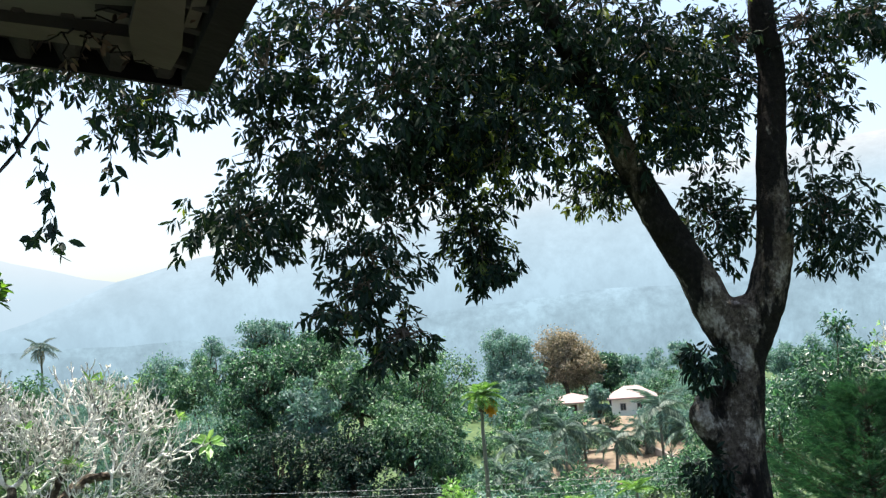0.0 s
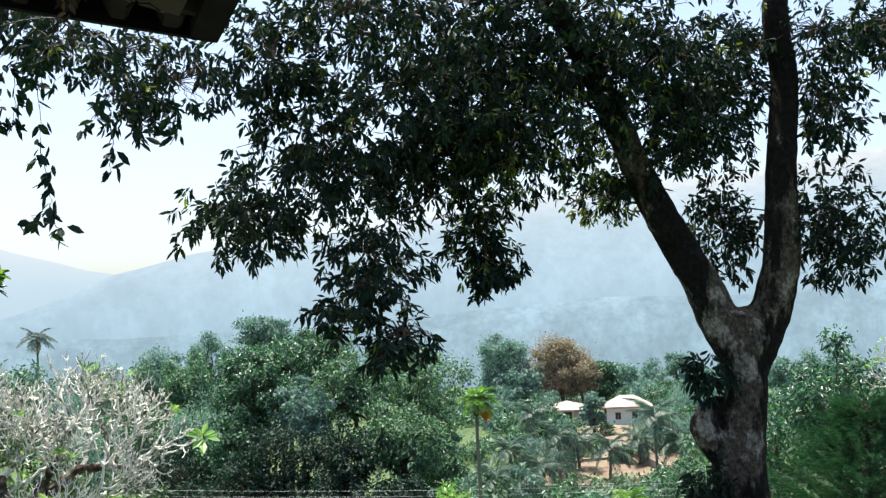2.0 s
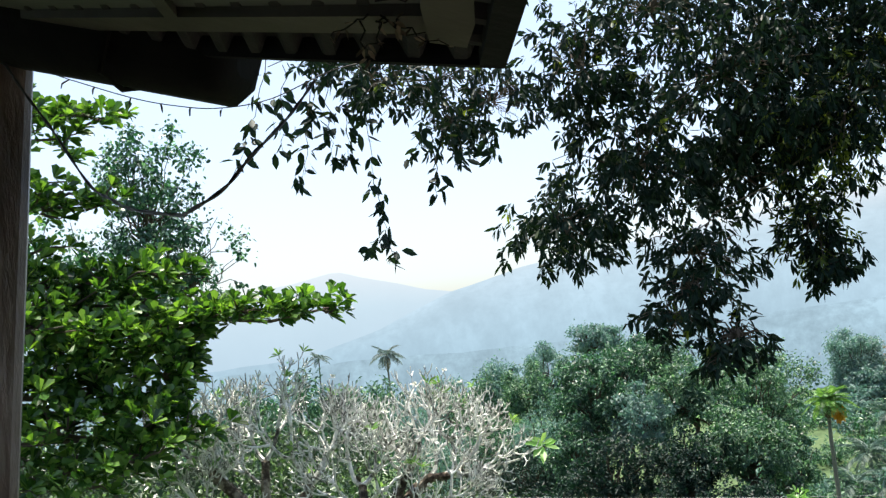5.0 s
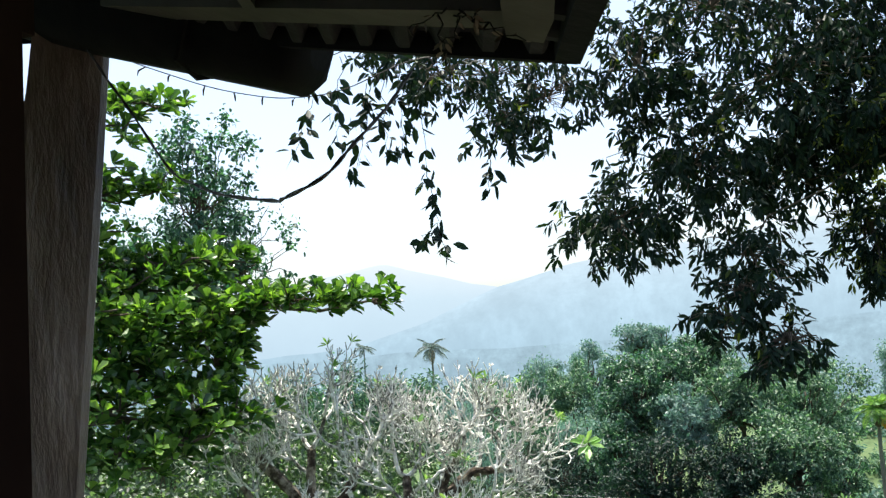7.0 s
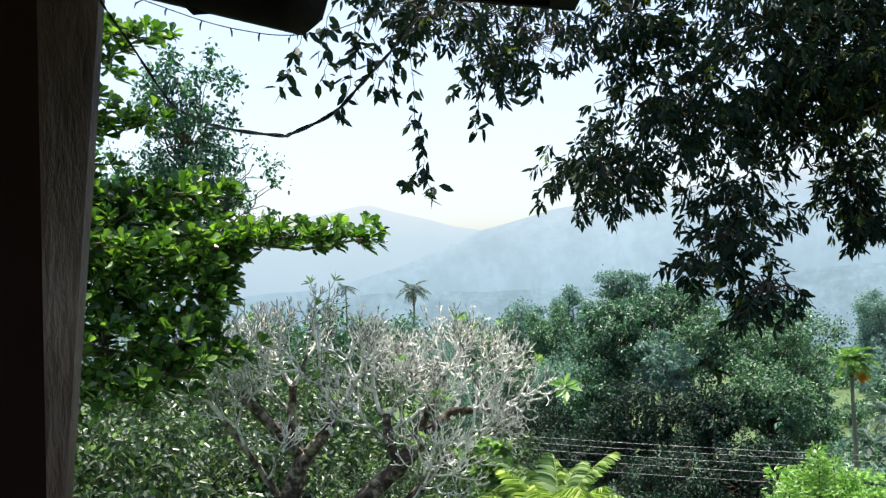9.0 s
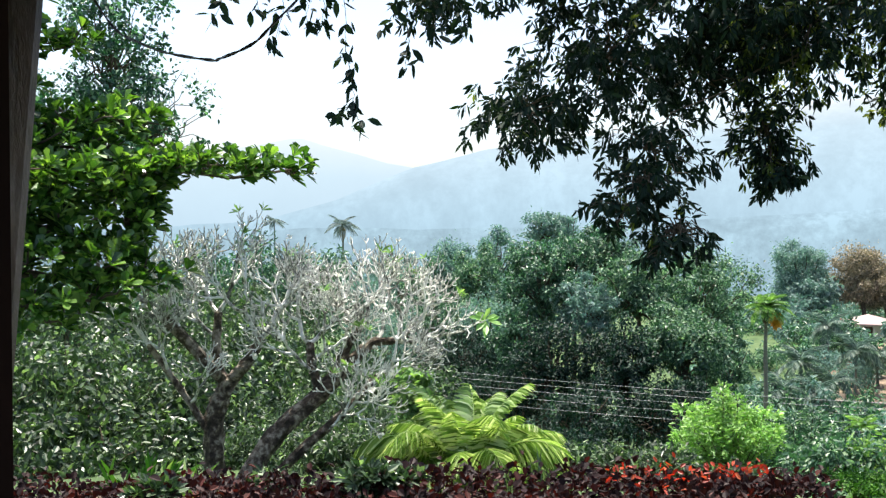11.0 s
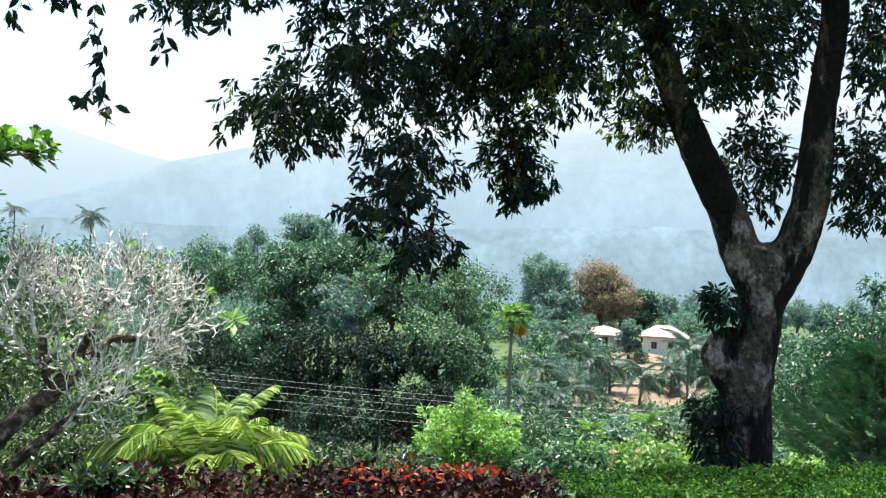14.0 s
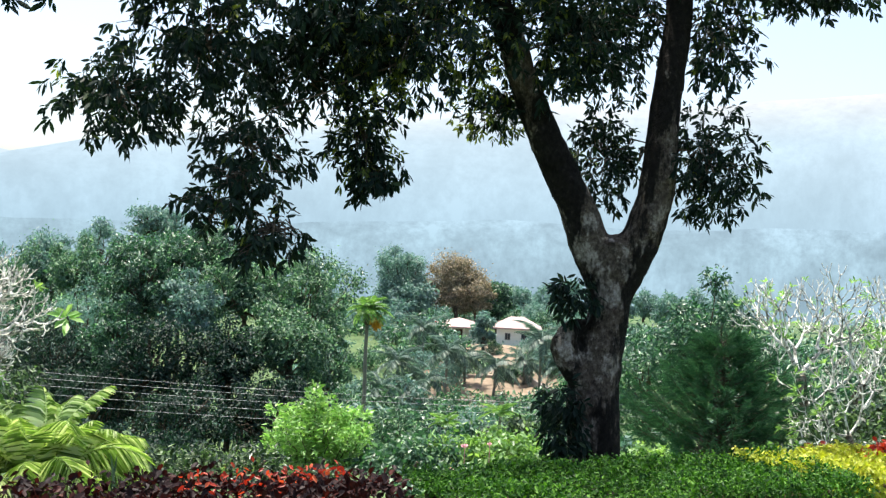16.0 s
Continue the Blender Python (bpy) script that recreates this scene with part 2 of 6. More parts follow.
# near-black colour that puts the veranda's shade into its walls
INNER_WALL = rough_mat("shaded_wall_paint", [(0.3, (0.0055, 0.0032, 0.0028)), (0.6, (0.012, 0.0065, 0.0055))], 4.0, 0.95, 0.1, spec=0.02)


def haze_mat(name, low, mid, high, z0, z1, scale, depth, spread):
    """Forested hillside; the bright haze before it is painted in as a glowing colour."""
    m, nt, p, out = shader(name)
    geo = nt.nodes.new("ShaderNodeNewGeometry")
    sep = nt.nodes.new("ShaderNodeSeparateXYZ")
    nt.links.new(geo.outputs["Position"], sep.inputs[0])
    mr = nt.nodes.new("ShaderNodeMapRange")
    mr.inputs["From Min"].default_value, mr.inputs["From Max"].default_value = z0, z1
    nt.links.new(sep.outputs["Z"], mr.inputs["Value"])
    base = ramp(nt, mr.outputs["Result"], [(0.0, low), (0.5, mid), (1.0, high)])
    # tone clumps mapped by bearing and height, so they look even from the camera
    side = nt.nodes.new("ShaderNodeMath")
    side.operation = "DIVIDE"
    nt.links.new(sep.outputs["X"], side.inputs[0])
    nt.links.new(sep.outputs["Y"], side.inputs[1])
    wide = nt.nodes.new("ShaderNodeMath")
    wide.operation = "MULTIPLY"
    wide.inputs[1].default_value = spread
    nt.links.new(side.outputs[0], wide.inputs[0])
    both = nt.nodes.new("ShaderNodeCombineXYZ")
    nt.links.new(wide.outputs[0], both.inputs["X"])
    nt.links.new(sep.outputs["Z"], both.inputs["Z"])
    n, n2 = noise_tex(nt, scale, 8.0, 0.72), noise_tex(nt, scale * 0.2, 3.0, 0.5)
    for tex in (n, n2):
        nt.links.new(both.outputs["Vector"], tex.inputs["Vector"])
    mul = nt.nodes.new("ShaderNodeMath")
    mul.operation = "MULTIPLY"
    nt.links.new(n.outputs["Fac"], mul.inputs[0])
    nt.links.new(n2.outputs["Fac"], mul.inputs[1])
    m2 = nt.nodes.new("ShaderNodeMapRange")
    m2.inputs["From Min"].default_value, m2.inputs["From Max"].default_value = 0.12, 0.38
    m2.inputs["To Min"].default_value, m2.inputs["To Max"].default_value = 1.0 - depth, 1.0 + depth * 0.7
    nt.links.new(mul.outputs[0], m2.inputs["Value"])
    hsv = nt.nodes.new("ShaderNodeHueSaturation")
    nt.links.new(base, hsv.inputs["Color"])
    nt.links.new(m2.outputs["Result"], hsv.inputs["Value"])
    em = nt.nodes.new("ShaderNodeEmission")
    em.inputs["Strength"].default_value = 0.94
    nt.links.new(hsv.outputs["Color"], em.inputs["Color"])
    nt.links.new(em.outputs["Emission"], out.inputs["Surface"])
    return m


# ---------------------------------------------------------------- building helpers
RNG = np.random.default_rng(7)


def bearing(az, r, z=0.0):
    """A place by its bearing from the veranda (degrees to the right of +y), range and height."""
    a = radians(az)
    return Vector((r * math.sin(a), r * math.cos(a), z))


GR = (0, 10, 14, 20, 30, 38, 50, 80, 95, 105, 125, 140, 160, 250, 600, 1200, 5000)
GZ = (0, 0, -0.9, -2.9, -5.4, -7.2, -9.6, -13, -14.2, -13.8, -12.3, -12.0, -11.6, -16, -30, -42, -60)


def ground_z(x, y):
    return float(np.interp(math.hypot(x, y), GR, GZ))


class Geo:
    """Gathers tubes, leaves and solids into one mesh."""

    def __init__(self):
        self.v, self.q, self.t, self.n = [], [], [], 0

    def add(self, verts, quads=(), tris=()):
        verts = np.asarray(verts, float).reshape(-1, 3)
        if len(quads):
            self.q.append(np.asarray(quads, int).reshape(-1, 4) + self.n)
        if len(tris):
            self.t.append(np.asarray(tris, int).reshape(-1, 3) + self.n)
        self.v.append(verts)
        self.n += len(verts)

    def tube(self, pts, radii, sides=7, lump=0.0):
        pts = np.asarray(pts, float)
        k = len(pts)
        radii = np.broadcast_to(np.asarray(radii, float), (k,))
        tan = np.gradient(pts, axis=0)
        tan /= np.linalg.norm(tan, axis=1, keepdims=True) + 1e-9
        ref = np.array([0.31, 0.17, 0.93]) if abs(tan[0][2]) < 0.9 else np.array([1.0, 0.1, 0.0])
        a = np.cross(tan, ref)
        a /= np.linalg.norm(a, axis=1, keepdims=True) + 1e-9
        b = np.cross(tan, a)
        th = np.arange(sides) * 2 * math.pi / sides
        rr = radii[:, None] * (1 + lump * RNG.normal(size=(k, sides)))
        ring = pts[:, None] + rr[..., None] * (a[:, None] * np.cos(th)[None, :, None] + b[:, None] * np.sin(th)[None, :, None])
        verts = np.concatenate([ring.reshape(-1, 3), pts[:1], pts[-1:] + tan[-1:] * radii[-1] * 0.5])
        i, j = np.meshgrid(np.arange(k - 1), np.arange(sides), indexing="ij")
        j2 = (j + 1) % sides
        quads = np.stack([i * sides + j, i * sides + j2, (i + 1) * sides + j2, (i + 1) * sides + j], -1).reshape(-1, 4)
        s = np.arange(sides)
        s2 = (s + 1) % sides
        c0, c1, last = k * sides, k * sides + 1, (k - 1) * sides
        tris = np.concatenate([np.stack([s2, s, s * 0 + c0], -1), np.stack([last + s, last + s2, s * 0 + c1], -1)])
        self.add(verts, quads, tris)

    def leaves(self, base, axis, up, length, w1=0.13, w2=0.12, fold=0.05, droop=0.12, wide=0.68):
        """Pointed leaves of two halves folded along the midrib."""
        base, axis, up = (np.asarray(a, float).reshape(-1, 3) for a in (base, axis, up))
        length = np.broadcast_to(np.asarray(length, float), (len(base),))[:, None]
        axis = axis / (np.linalg.norm(axis, axis=1, keepdims=True) + 1e-9)
        side = np.cross(axis, up)
        side /= np.linalg.norm(side, axis=1, keepdims=True) + 1e-9
        nor = np.cross(side, axis)
        dz = np.array([0, 0, -1.0])
        tip = base + axis * length + dz * droop * length
        r1 = base + (axis * 0.3 + side * w1 + nor * fold) * length
        r2 = base + (axis * wide + side * w2 + nor * fold * 0.8 + dz * droop * 0.45) * length
        l1 = base + (axis * 0.3 - side * w1 + nor * fold) * length
        l2 = base + (axis * wide - side * w2 + nor * fold * 0.8 + dz * droop * 0.45) * length
        verts = np.stack([base, r1, r2, tip, l2, l1], 1).reshape(-1, 3)
        k = np.arange(len(base))[:, None] * 6
        self.add(verts, np.concatenate([k + [0, 1, 2, 3], k + [0, 3, 4, 5]]))

    def box(self, lo, hi, m=None):
        (x0, y0, z0), (x1, y1, z1) = lo, hi
        v = np.array([(x, y, z) for z in (z0, z1) for y in (y0, y1) for x in (x0, x1)], float)
        if m is not None:
            v = np.array([m @ Vector(p) for p in v])
        self.add(v, [(0, 2, 3, 1), (4, 5, 7, 6), (0, 1, 5, 4), (2, 6, 7, 3), (0, 4, 6, 2), (1, 3, 7, 5)])

    def mesh(self, name, mat, smooth=False):
        me = bpy.data.meshes.new(name)
        v = np.concatenate(self.v)
        q = np.concatenate(self.q) if self.q else np.zeros((0, 4), int)
        t = np.concatenate(self.t) if self.t else np.zeros((0, 3), int)
        nl = q.size + t.size
        me.vertices.add(len(v))
        me.vertices.foreach_set("co", v.astype(np.float32).ravel())
        me.loops.add(nl)
        me.loops.foreach_set("vertex_index", np.concatenate([q.ravel(), t.ravel()]).astype(np.int32))
        me.polygons.add(len(q) + len(t))
        start = np.concatenate([np.arange(len(q)) * 4, q.size + np.arange(len(t)) * 3]).astype(np.int32)
        me.polygons.foreach_set("loop_start", start)
        me.polygons.foreach_set("use_smooth", np.full(len(q) + len(t), smooth))
        me.update(calc_edges=True)
        me.validate()
        me.materials.append(mat)
        return me


def thing(name, loc, label, category, group="", kind=""):
    ob = new(name)
    ob.location = loc
    ob.empty_display_size = 0.2
    return tagged(ob, label, category, group, kind)


def part(name, geo, mat, parent, label="", smooth=False, m=None):
    me = geo if isinstance(geo, bpy.types.Mesh) else geo.mesh(name, mat, smooth)
    ob = new(name, me)
    ob.parent = parent
    if m is not None:
        ob.matrix_basis = m
    return tagged(ob, label)


def solo(name, geo, mat, label, category, group="", kind="", smooth=False, loc=None):
    ob = new(name, geo.mesh(name, mat, smooth))
    if loc is not None:
        ob.location = loc
    return tagged(ob, label, category, group, kind)


def unit(v):
    v = np.asarray(v, float)
    return v / (np.linalg.norm(v, axis=-1, keepdims=True) + 1e-9)


def bend(a, b, n=7, sag=0.0, wobble=0.0):
    """A line of points from a to b that sags and wanders."""
    s = np.linspace(0, 1, n)[:, None]
    p = np.asarray(a, float) * (1 - s) + np.asarray(b, float) * s
    p[:, 2] -= sag * 4 * (s * (1 - s))[:, 0]
    if wobble:
        w = RNG.normal(size=(n, 3)) * wobble
        w[0] = w[-1] = 0
        p += w
    return p


def smooth_line(pts, n=24):
    """A rounded line through the given points (Catmull-Rom)."""
    p = np.asarray(pts, float)
    p = np.concatenate([2 * p[:1] - p[1:2], p, 2 * p[-1:] - p[-2:-1]])
    out = []
    k = len(p) - 3
    for u in np.linspace(0, k - 1e-6, n):
        i = int(u)
        f = u - i
        a, b, c, d = p[i : i + 4]
        out.append(0.5 * (2 * b + (c - a) * f + (2 * a - 5 * b + 4 * c - d) * f**2 + (3 * b - a - 3 * c + d) * f**3))
    return np.array(out)


def in_ball(n, shell=0.5):
    d = unit(RNG.normal(size=(n, 3)))
    return d, d * (RNG.random(n) ** shell)[:, None]


def whorls(geo, pos, out, count, length, spread=1.0, w1=0.13, w2=0.12, droop=0.35, jitter=0.25, fold=0.05, wide=0.68):
    """Rosettes of leaves at twig ends, that point outwards and hang."""
    pos, out = np.asarray(pos, float), unit(out)
    n = len(pos)
    ref = unit(RNG.normal(size=(n, 3)))
    a = unit(np.cross(out, ref))
    b = np.cross(out, a)
    base, axis, up, size = [], [], [], []
    for k in range(count):
        th = 2 * math.pi * (k / count) + RNG.random(n) * 0.9
        around = a * np.cos(th)[:, None] + b * np.sin(th)[:, None]
        lean = spread * (0.6 + 0.6 * RNG.random(n))[:, None]
        ax = unit(out + around * lean + RNG.normal(size=(n, 3)) * jitter + np.array([0, 0, -droop]))
        base.append(pos + around * length * 0.06)
        axis.append(ax)
        up.append(unit(out + np.array([0, 0, 0.6]) + RNG.normal(size=(n, 3)) * 0.35))
        size.append(length * (0.65 + 0.55 * RNG.random(n)))
    geo.leaves(np.concatenate(base), np.concatenate(axis), np.concatenate(up), np.concatenate(size), w1, w2, fold, 0.12, wide)


def sprays(geo, pos, out, count, length, hang=0.9, w1=0.145, w2=0.155, side=0.75, jitter=0.3, twig=1.0):
    """Leaves set alternately along short drooping twig ends, each leaf hanging from its stalk."""
    pos, out = np.asarray(pos, float), unit(out)
    n = len(pos)
    if not n:
        return
    way = unit(out + np.array([0, 0, -0.35]) + RNG.normal(size=(n, 3)) * 0.25)
    a = unit(np.cross(way, unit(RNG.normal(size=(n, 3)))))
    b = np.cross(way, a)
    for k in range(count):
        u = (k + 0.5 * RNG.random(n)) / count
        th = 2.4 * k + RNG.random(n) * 0.9
        around = a * np.cos(th)[:, None] + b * np.sin(th)[:, None]
        ax = unit(way * (0.25 + 0.5 * u)[:, None] + around * side + RNG.normal(size=(n, 3)) * jitter + np.array([0, 0, -1.0]) * (hang * (0.4 + 0.9 * RNG.random(n)))[:, None])
        up = unit(around * 0.5 + way * 0.4 + RNG.normal(size=(n, 3)) * 0.6)
        base = pos + way * (u * length * twig)[:, None] + around * length * 0.08
        geo.leaves(base, ax, up, length * (0.6 + 0.6 * RNG.random(n)), w1, w2, 0.05, 0.12, 0.66)


# ---------------------------------------------------------------- ground and distance
def build_ground():
    rings = np.concatenate([np.linspace(0.5, 60, 60), np.geomspace(62, 4900, 70)])
    az = np.linspace(0, 2 * math.pi, 181)[:-1]
    v = []
    for r in rings:
        for a in az:
            x, y = r * math.sin(a), r * math.cos(a)
            rough = 0.05 * min(r, 60) ** 0.8 * noise.noise(Vector((x * 0.09, y * 0.09, 0.3))) if r > 11 else 0.02 * noise.noise(Vector((x, y, 0)))
            z = ground_z(x, y) if y > -5 else 0.0
            v.append((x, y, z + rough))
    k, g = len(az), Geo()
    i, j = np.meshgrid(np.arange(len(rings) - 1), np.arange(k), indexing="ij")
    j2 = (j + 1) % k
    quads = np.stack([i * k + j, (i + 1) * k + j, (i + 1) * k + j2, i * k + j2], -1).reshape(-1, 4)
    v.append((0, 0, 0))
    s = np.arange(k)
    tris = np.stack([s * 0 + len(v) - 1, s, (s + 1) % k], -1)
    g.add(v, quads, tris)
    solo("ground", g, GROUND, "grassy hillside garden sloping down into a valley", "ground", kind="structure", smooth=True)


def build_hill(label, spec, r0, r1, zlow, mat, seed):
    """A long ridge: bearings and heights (degrees above the eye) give its skyline."""
    az0, el0 = zip(*spec)
    azs = np.linspace(az0[0], az0[-1], 260)
    steps = np.linspace(0, 1, 26)
    v = []
    for s in steps:
        for a in azs:
            el = np.interp(a, az0, el0)
            r = r0 + (r1 - r0) * s
            top = 2.5 + r1 * math.tan(radians(el))
            p = bearing(a, r)
            fine = noise.fractal(Vector((p.x * 0.004 + seed, p.y * 0.004, 0)), 1.0, 2.0, 6)
            z = zlow + (top - zlow) * (s**0.9) + fine * 7 * s**5
            v.append((p.x, p.y, z))
    k, g = len(azs), Geo()
    i, j = np.meshgrid(np.arange(len(steps) - 1), np.arange(k - 1), indexing="ij")
    g.add(v, np.stack([i * k + j, i * k + j + 1, (i + 1) * k + j + 1, (i + 1) * k + j], -1).reshape(-1, 4))
    solo("backdrop", g, mat, label, "hill", kind="structure", smooth=True)


build_ground()
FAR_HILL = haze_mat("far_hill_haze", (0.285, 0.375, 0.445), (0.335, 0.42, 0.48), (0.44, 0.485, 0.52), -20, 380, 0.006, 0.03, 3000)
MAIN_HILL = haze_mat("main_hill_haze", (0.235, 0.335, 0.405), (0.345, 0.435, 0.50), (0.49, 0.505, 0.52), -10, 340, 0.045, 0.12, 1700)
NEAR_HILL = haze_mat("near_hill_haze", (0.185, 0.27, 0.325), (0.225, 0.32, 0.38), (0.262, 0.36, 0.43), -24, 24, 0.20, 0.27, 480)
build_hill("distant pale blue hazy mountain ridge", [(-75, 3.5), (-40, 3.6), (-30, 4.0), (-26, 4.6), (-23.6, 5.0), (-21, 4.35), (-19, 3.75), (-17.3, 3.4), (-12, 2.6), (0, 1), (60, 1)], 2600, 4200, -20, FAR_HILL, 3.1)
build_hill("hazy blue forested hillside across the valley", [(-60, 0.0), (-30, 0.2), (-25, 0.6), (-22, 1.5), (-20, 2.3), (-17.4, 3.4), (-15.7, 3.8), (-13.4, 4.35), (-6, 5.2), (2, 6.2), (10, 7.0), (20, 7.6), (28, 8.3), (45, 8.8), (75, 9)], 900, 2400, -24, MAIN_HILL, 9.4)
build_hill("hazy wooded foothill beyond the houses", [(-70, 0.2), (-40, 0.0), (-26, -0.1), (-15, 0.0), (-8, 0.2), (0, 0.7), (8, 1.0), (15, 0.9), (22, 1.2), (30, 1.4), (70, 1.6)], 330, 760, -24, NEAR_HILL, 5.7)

# ---------------------------------------------------------------- veranda
CORNER = np.array([-0.265, 1.22, 2.803])
U1 = np.array([-0.888, 0.368, 0.275])
U2 = np.array([0.331, -0.942, -0.02])


def eave(a, b, z=0.0):
    """A place under the roof: a along the long eave, b in along the short one."""
    return CORNER + U1 * a + U2 * b + np.array([0, 0, z])


def slab(geo, a0, a1, b0, b1, z0, z1):
    v = [eave(a, b, z) for z in (z0, z1) for b in (b0, b1) for a in (a0, a1)]
    geo.add(v, [(0, 2, 3, 1), (4, 5, 7, 6), (0, 1, 5, 4), (2, 6, 7, 3), (0, 4, 6, 2), (1, 3, 7, 5)])


def sheet_roof(swap):
    """Wavy roofing sheet along one eave, up to the hip."""
    g, n, m = Geo(), 360, 7
    top, low = [], []
    for k in range(m):
        for i in range(n):
            a = (3.2 if swap else 2.2) * i / (n - 1)
            b = min(a, 1.6) * k / (m - 1)
            wave = 0.012 * max(-0.6, min(0.6, math.sin(a * 2 * math.pi / 0.075))) / 0.6
            z = 0.012 + 0.12 * b + wave
            p = eave(b, a, z) if swap else eave(a, b, z)
            top.append(p + np.array([0, 0, 0.006]))
            low.append(p)
    i, j = np.meshgrid(np.arange(m - 1), np.arange(n - 1), indexing="ij")
    q = np.stack([i * n + j, i * n + j + 1, (i + 1) * n + j + 1, (i + 1) * n + j], -1).reshape(-1, 4)
    g.add(top, q)
    g.add(low, q[:, ::-1])
    e = np.arange(n - 1)
    g.add(np.concatenate([top[:n], low[:n]]), np.stack([e, e + n, e + n + 1, e + 1], -1))
    return g


def build_veranda():
    roof = thing("veranda_roof", (0, 0, 0), "weathered corrugated veranda roof with painted soffit and hip", "roof", kind="structure")
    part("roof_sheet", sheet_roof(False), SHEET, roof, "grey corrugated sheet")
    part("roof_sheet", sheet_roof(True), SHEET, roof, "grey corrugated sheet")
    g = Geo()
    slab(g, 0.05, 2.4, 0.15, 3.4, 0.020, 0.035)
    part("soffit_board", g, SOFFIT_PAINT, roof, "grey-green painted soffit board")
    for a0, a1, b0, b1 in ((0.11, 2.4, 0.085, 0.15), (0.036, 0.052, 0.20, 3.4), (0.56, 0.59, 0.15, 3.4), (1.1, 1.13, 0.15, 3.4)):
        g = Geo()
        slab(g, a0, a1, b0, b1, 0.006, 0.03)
        part("batten", g, SHADED_CREAM, roof, "cream painted batten")
    g = Geo()
    rim = [eave(a, b, z) for a, b, z in ((0.052, 0.06, -0.002), (0.108, 0.085, -0.004), (0.122, 0.20, -0.002), (0.118, 0.33, 0.004), (0.062, 0.33, 0.006), (0.046, 0.14, 0.0))]
    rim += [p + np.array([0, 0, 0.008]) for p in rim]
    g.add(rim, [(0, 1, 2, 5), (2, 3, 4, 5), (6, 11, 8, 7), (8, 11, 10, 9)] + [(k, k + 6, (k + 1) % 6 + 6, (k + 1) % 6) for k in range(6)])
    part("hip_cap", g, SHADED_CREAM, roof, "stained cream hip flashing")
    # added dark strips; the long one is raised to cover light gaps in the wave
    g = Geo()
    slab(g, -0.004, 2.2, -0.008, 0.004, -0.006, 0.030)
    part("edge_strip", g, GUTTER, roof, "dark edge strip")
    g = Geo()
    slab(g, -0.008, 0.03, -0.006, 3.2, -0.006, 0.012)
    part("edge_strip", g, GUTTER, roof, "dark edge strip")
    # unseen slab added above the soffit to block light
    g = Geo()
    slab(g, 0.02, 2.6, 0.02, 4.4, 0.4, 0.46)
    part("light_block_slab", g, SHEET, roof)

    # gutter along the long eave, with a rounded stop end
    gut = thing("gutter", (0, 0, 0), "black rusted rain gutter hung under the eave", "gutter")
    a, b = np.array([-0.715, 1.473, 2.926]), np.array([-1.70, 1.535, 3.262])
    d = unit(b - a)
    s = unit(np.cross(d, (0, 0, 1)))
    u = np.cross(s, d)
    prof = [(-0.055, 0.045), (-0.055, -0.015), (-0.045, -0.038), (-0.025, -0.05), (0.03, -0.05), (0.052, -0.03), (0.055, 0.045)]
    g, rings = Geo(), []
    for k, (off, sc) in enumerate(((0, 0.55), (0.008, 0.82), (0.024, 0.96), (0.04, 1.0), (0.6, 1.0), (1.05, 1.0))):
        rings.append([a + d * off + s * x * sc + u * (0.045 + (z - 0.045) * sc) for x, z in prof])
    m = len(prof)
    q = [(i * m + j, i * m + j + 1, (i + 1) * m + j + 1, (i + 1) * m + j) for i in range(5) for j in range(m - 1)]
    g.add(np.concatenate(rings), q)
    g.add(rings[0], [(0, 1, 5, 6), (1, 2, 4, 5)], [(2, 3, 4)])
    part("trough", g, GUTTER, gut, smooth=True)
    for off in (0.22, 0.62):
        g = Geo()
        c = a + d * off
        g.tube([c + s * 0.06 + u * 0.05, c + s * 0.06 - u * 0.04, c - u * 0.056, c - s * 0.06 - u * 0.04, c - s * 0.06 + u * 0.05], 0.005, 5)
        part("bracket", g, GUTTER, gut)

    # string of small lamps under the gutter
    fairy = thing("string_lights", a, "unlit black string of small lamps under the gutter", "string lights")
    pts = [a + d * 0.36 - u * 0.052, a + d * 0.30 - u * 0.058, a + d * 0.2 - u * 0.066, a + d * 0.12 - u * 0.066, a + d * 0.04 - u * 0.058, a - d * 0.05 - u * 0.03, a - d * 0.15 + u * 0.03, a - d * 0.25 + u * 0.06]
    line = smooth_line(pts, 40)
    g = Geo()
    g.tube(line - a, 0.0009, 5)
    part("cord", g, CABLE, fairy)
    for k in range(3, 40, 4):
        g = Geo()
        p = line[k] - a
        tilt = np.array([RNG.normal() * 0.008, RNG.normal() * 0.008, 0])
        g.tube([p, p + tilt * 0.5 + (0, 0, -0.005), p + tilt * 0.6 + (0, 0, -0.013)], [0.0010, 0.0017, 0.0010], 6)
        part("bulb", g, CABLE, fairy)

    # twisted cable from post to hip, path and taper fitted to the camera's view
    cable = thing("slung_cable", (0, 0, 0), "black twisted cable slung from the post to the eave", "cable")
    line = smooth_line([(-0.935, 1.215, 2.92), (-0.896, 1.203, 2.87), (-0.842, 1.183, 2.81), (-0.729, 1.097, 2.713), (-0.611, 0.972, 2.664), (-0.501, 0.845, 2.626), (-0.394, 0.742, 2.597), (-0.337, 0.659, 2.583), (-0.287, 0.616, 2.585), (-0.266, 0.612, 2.60), (-0.262, 0.655, 2.63), (-0.258, 0.69, 2.66)], 90)
    along = np.linspace(0, 60, 90)
    tw = np.stack([np.cos(along), np.sin(along) * 0.3, np.sin(along)], -1) * 0.0005
    for sgn in (1, -1):
        g = Geo()
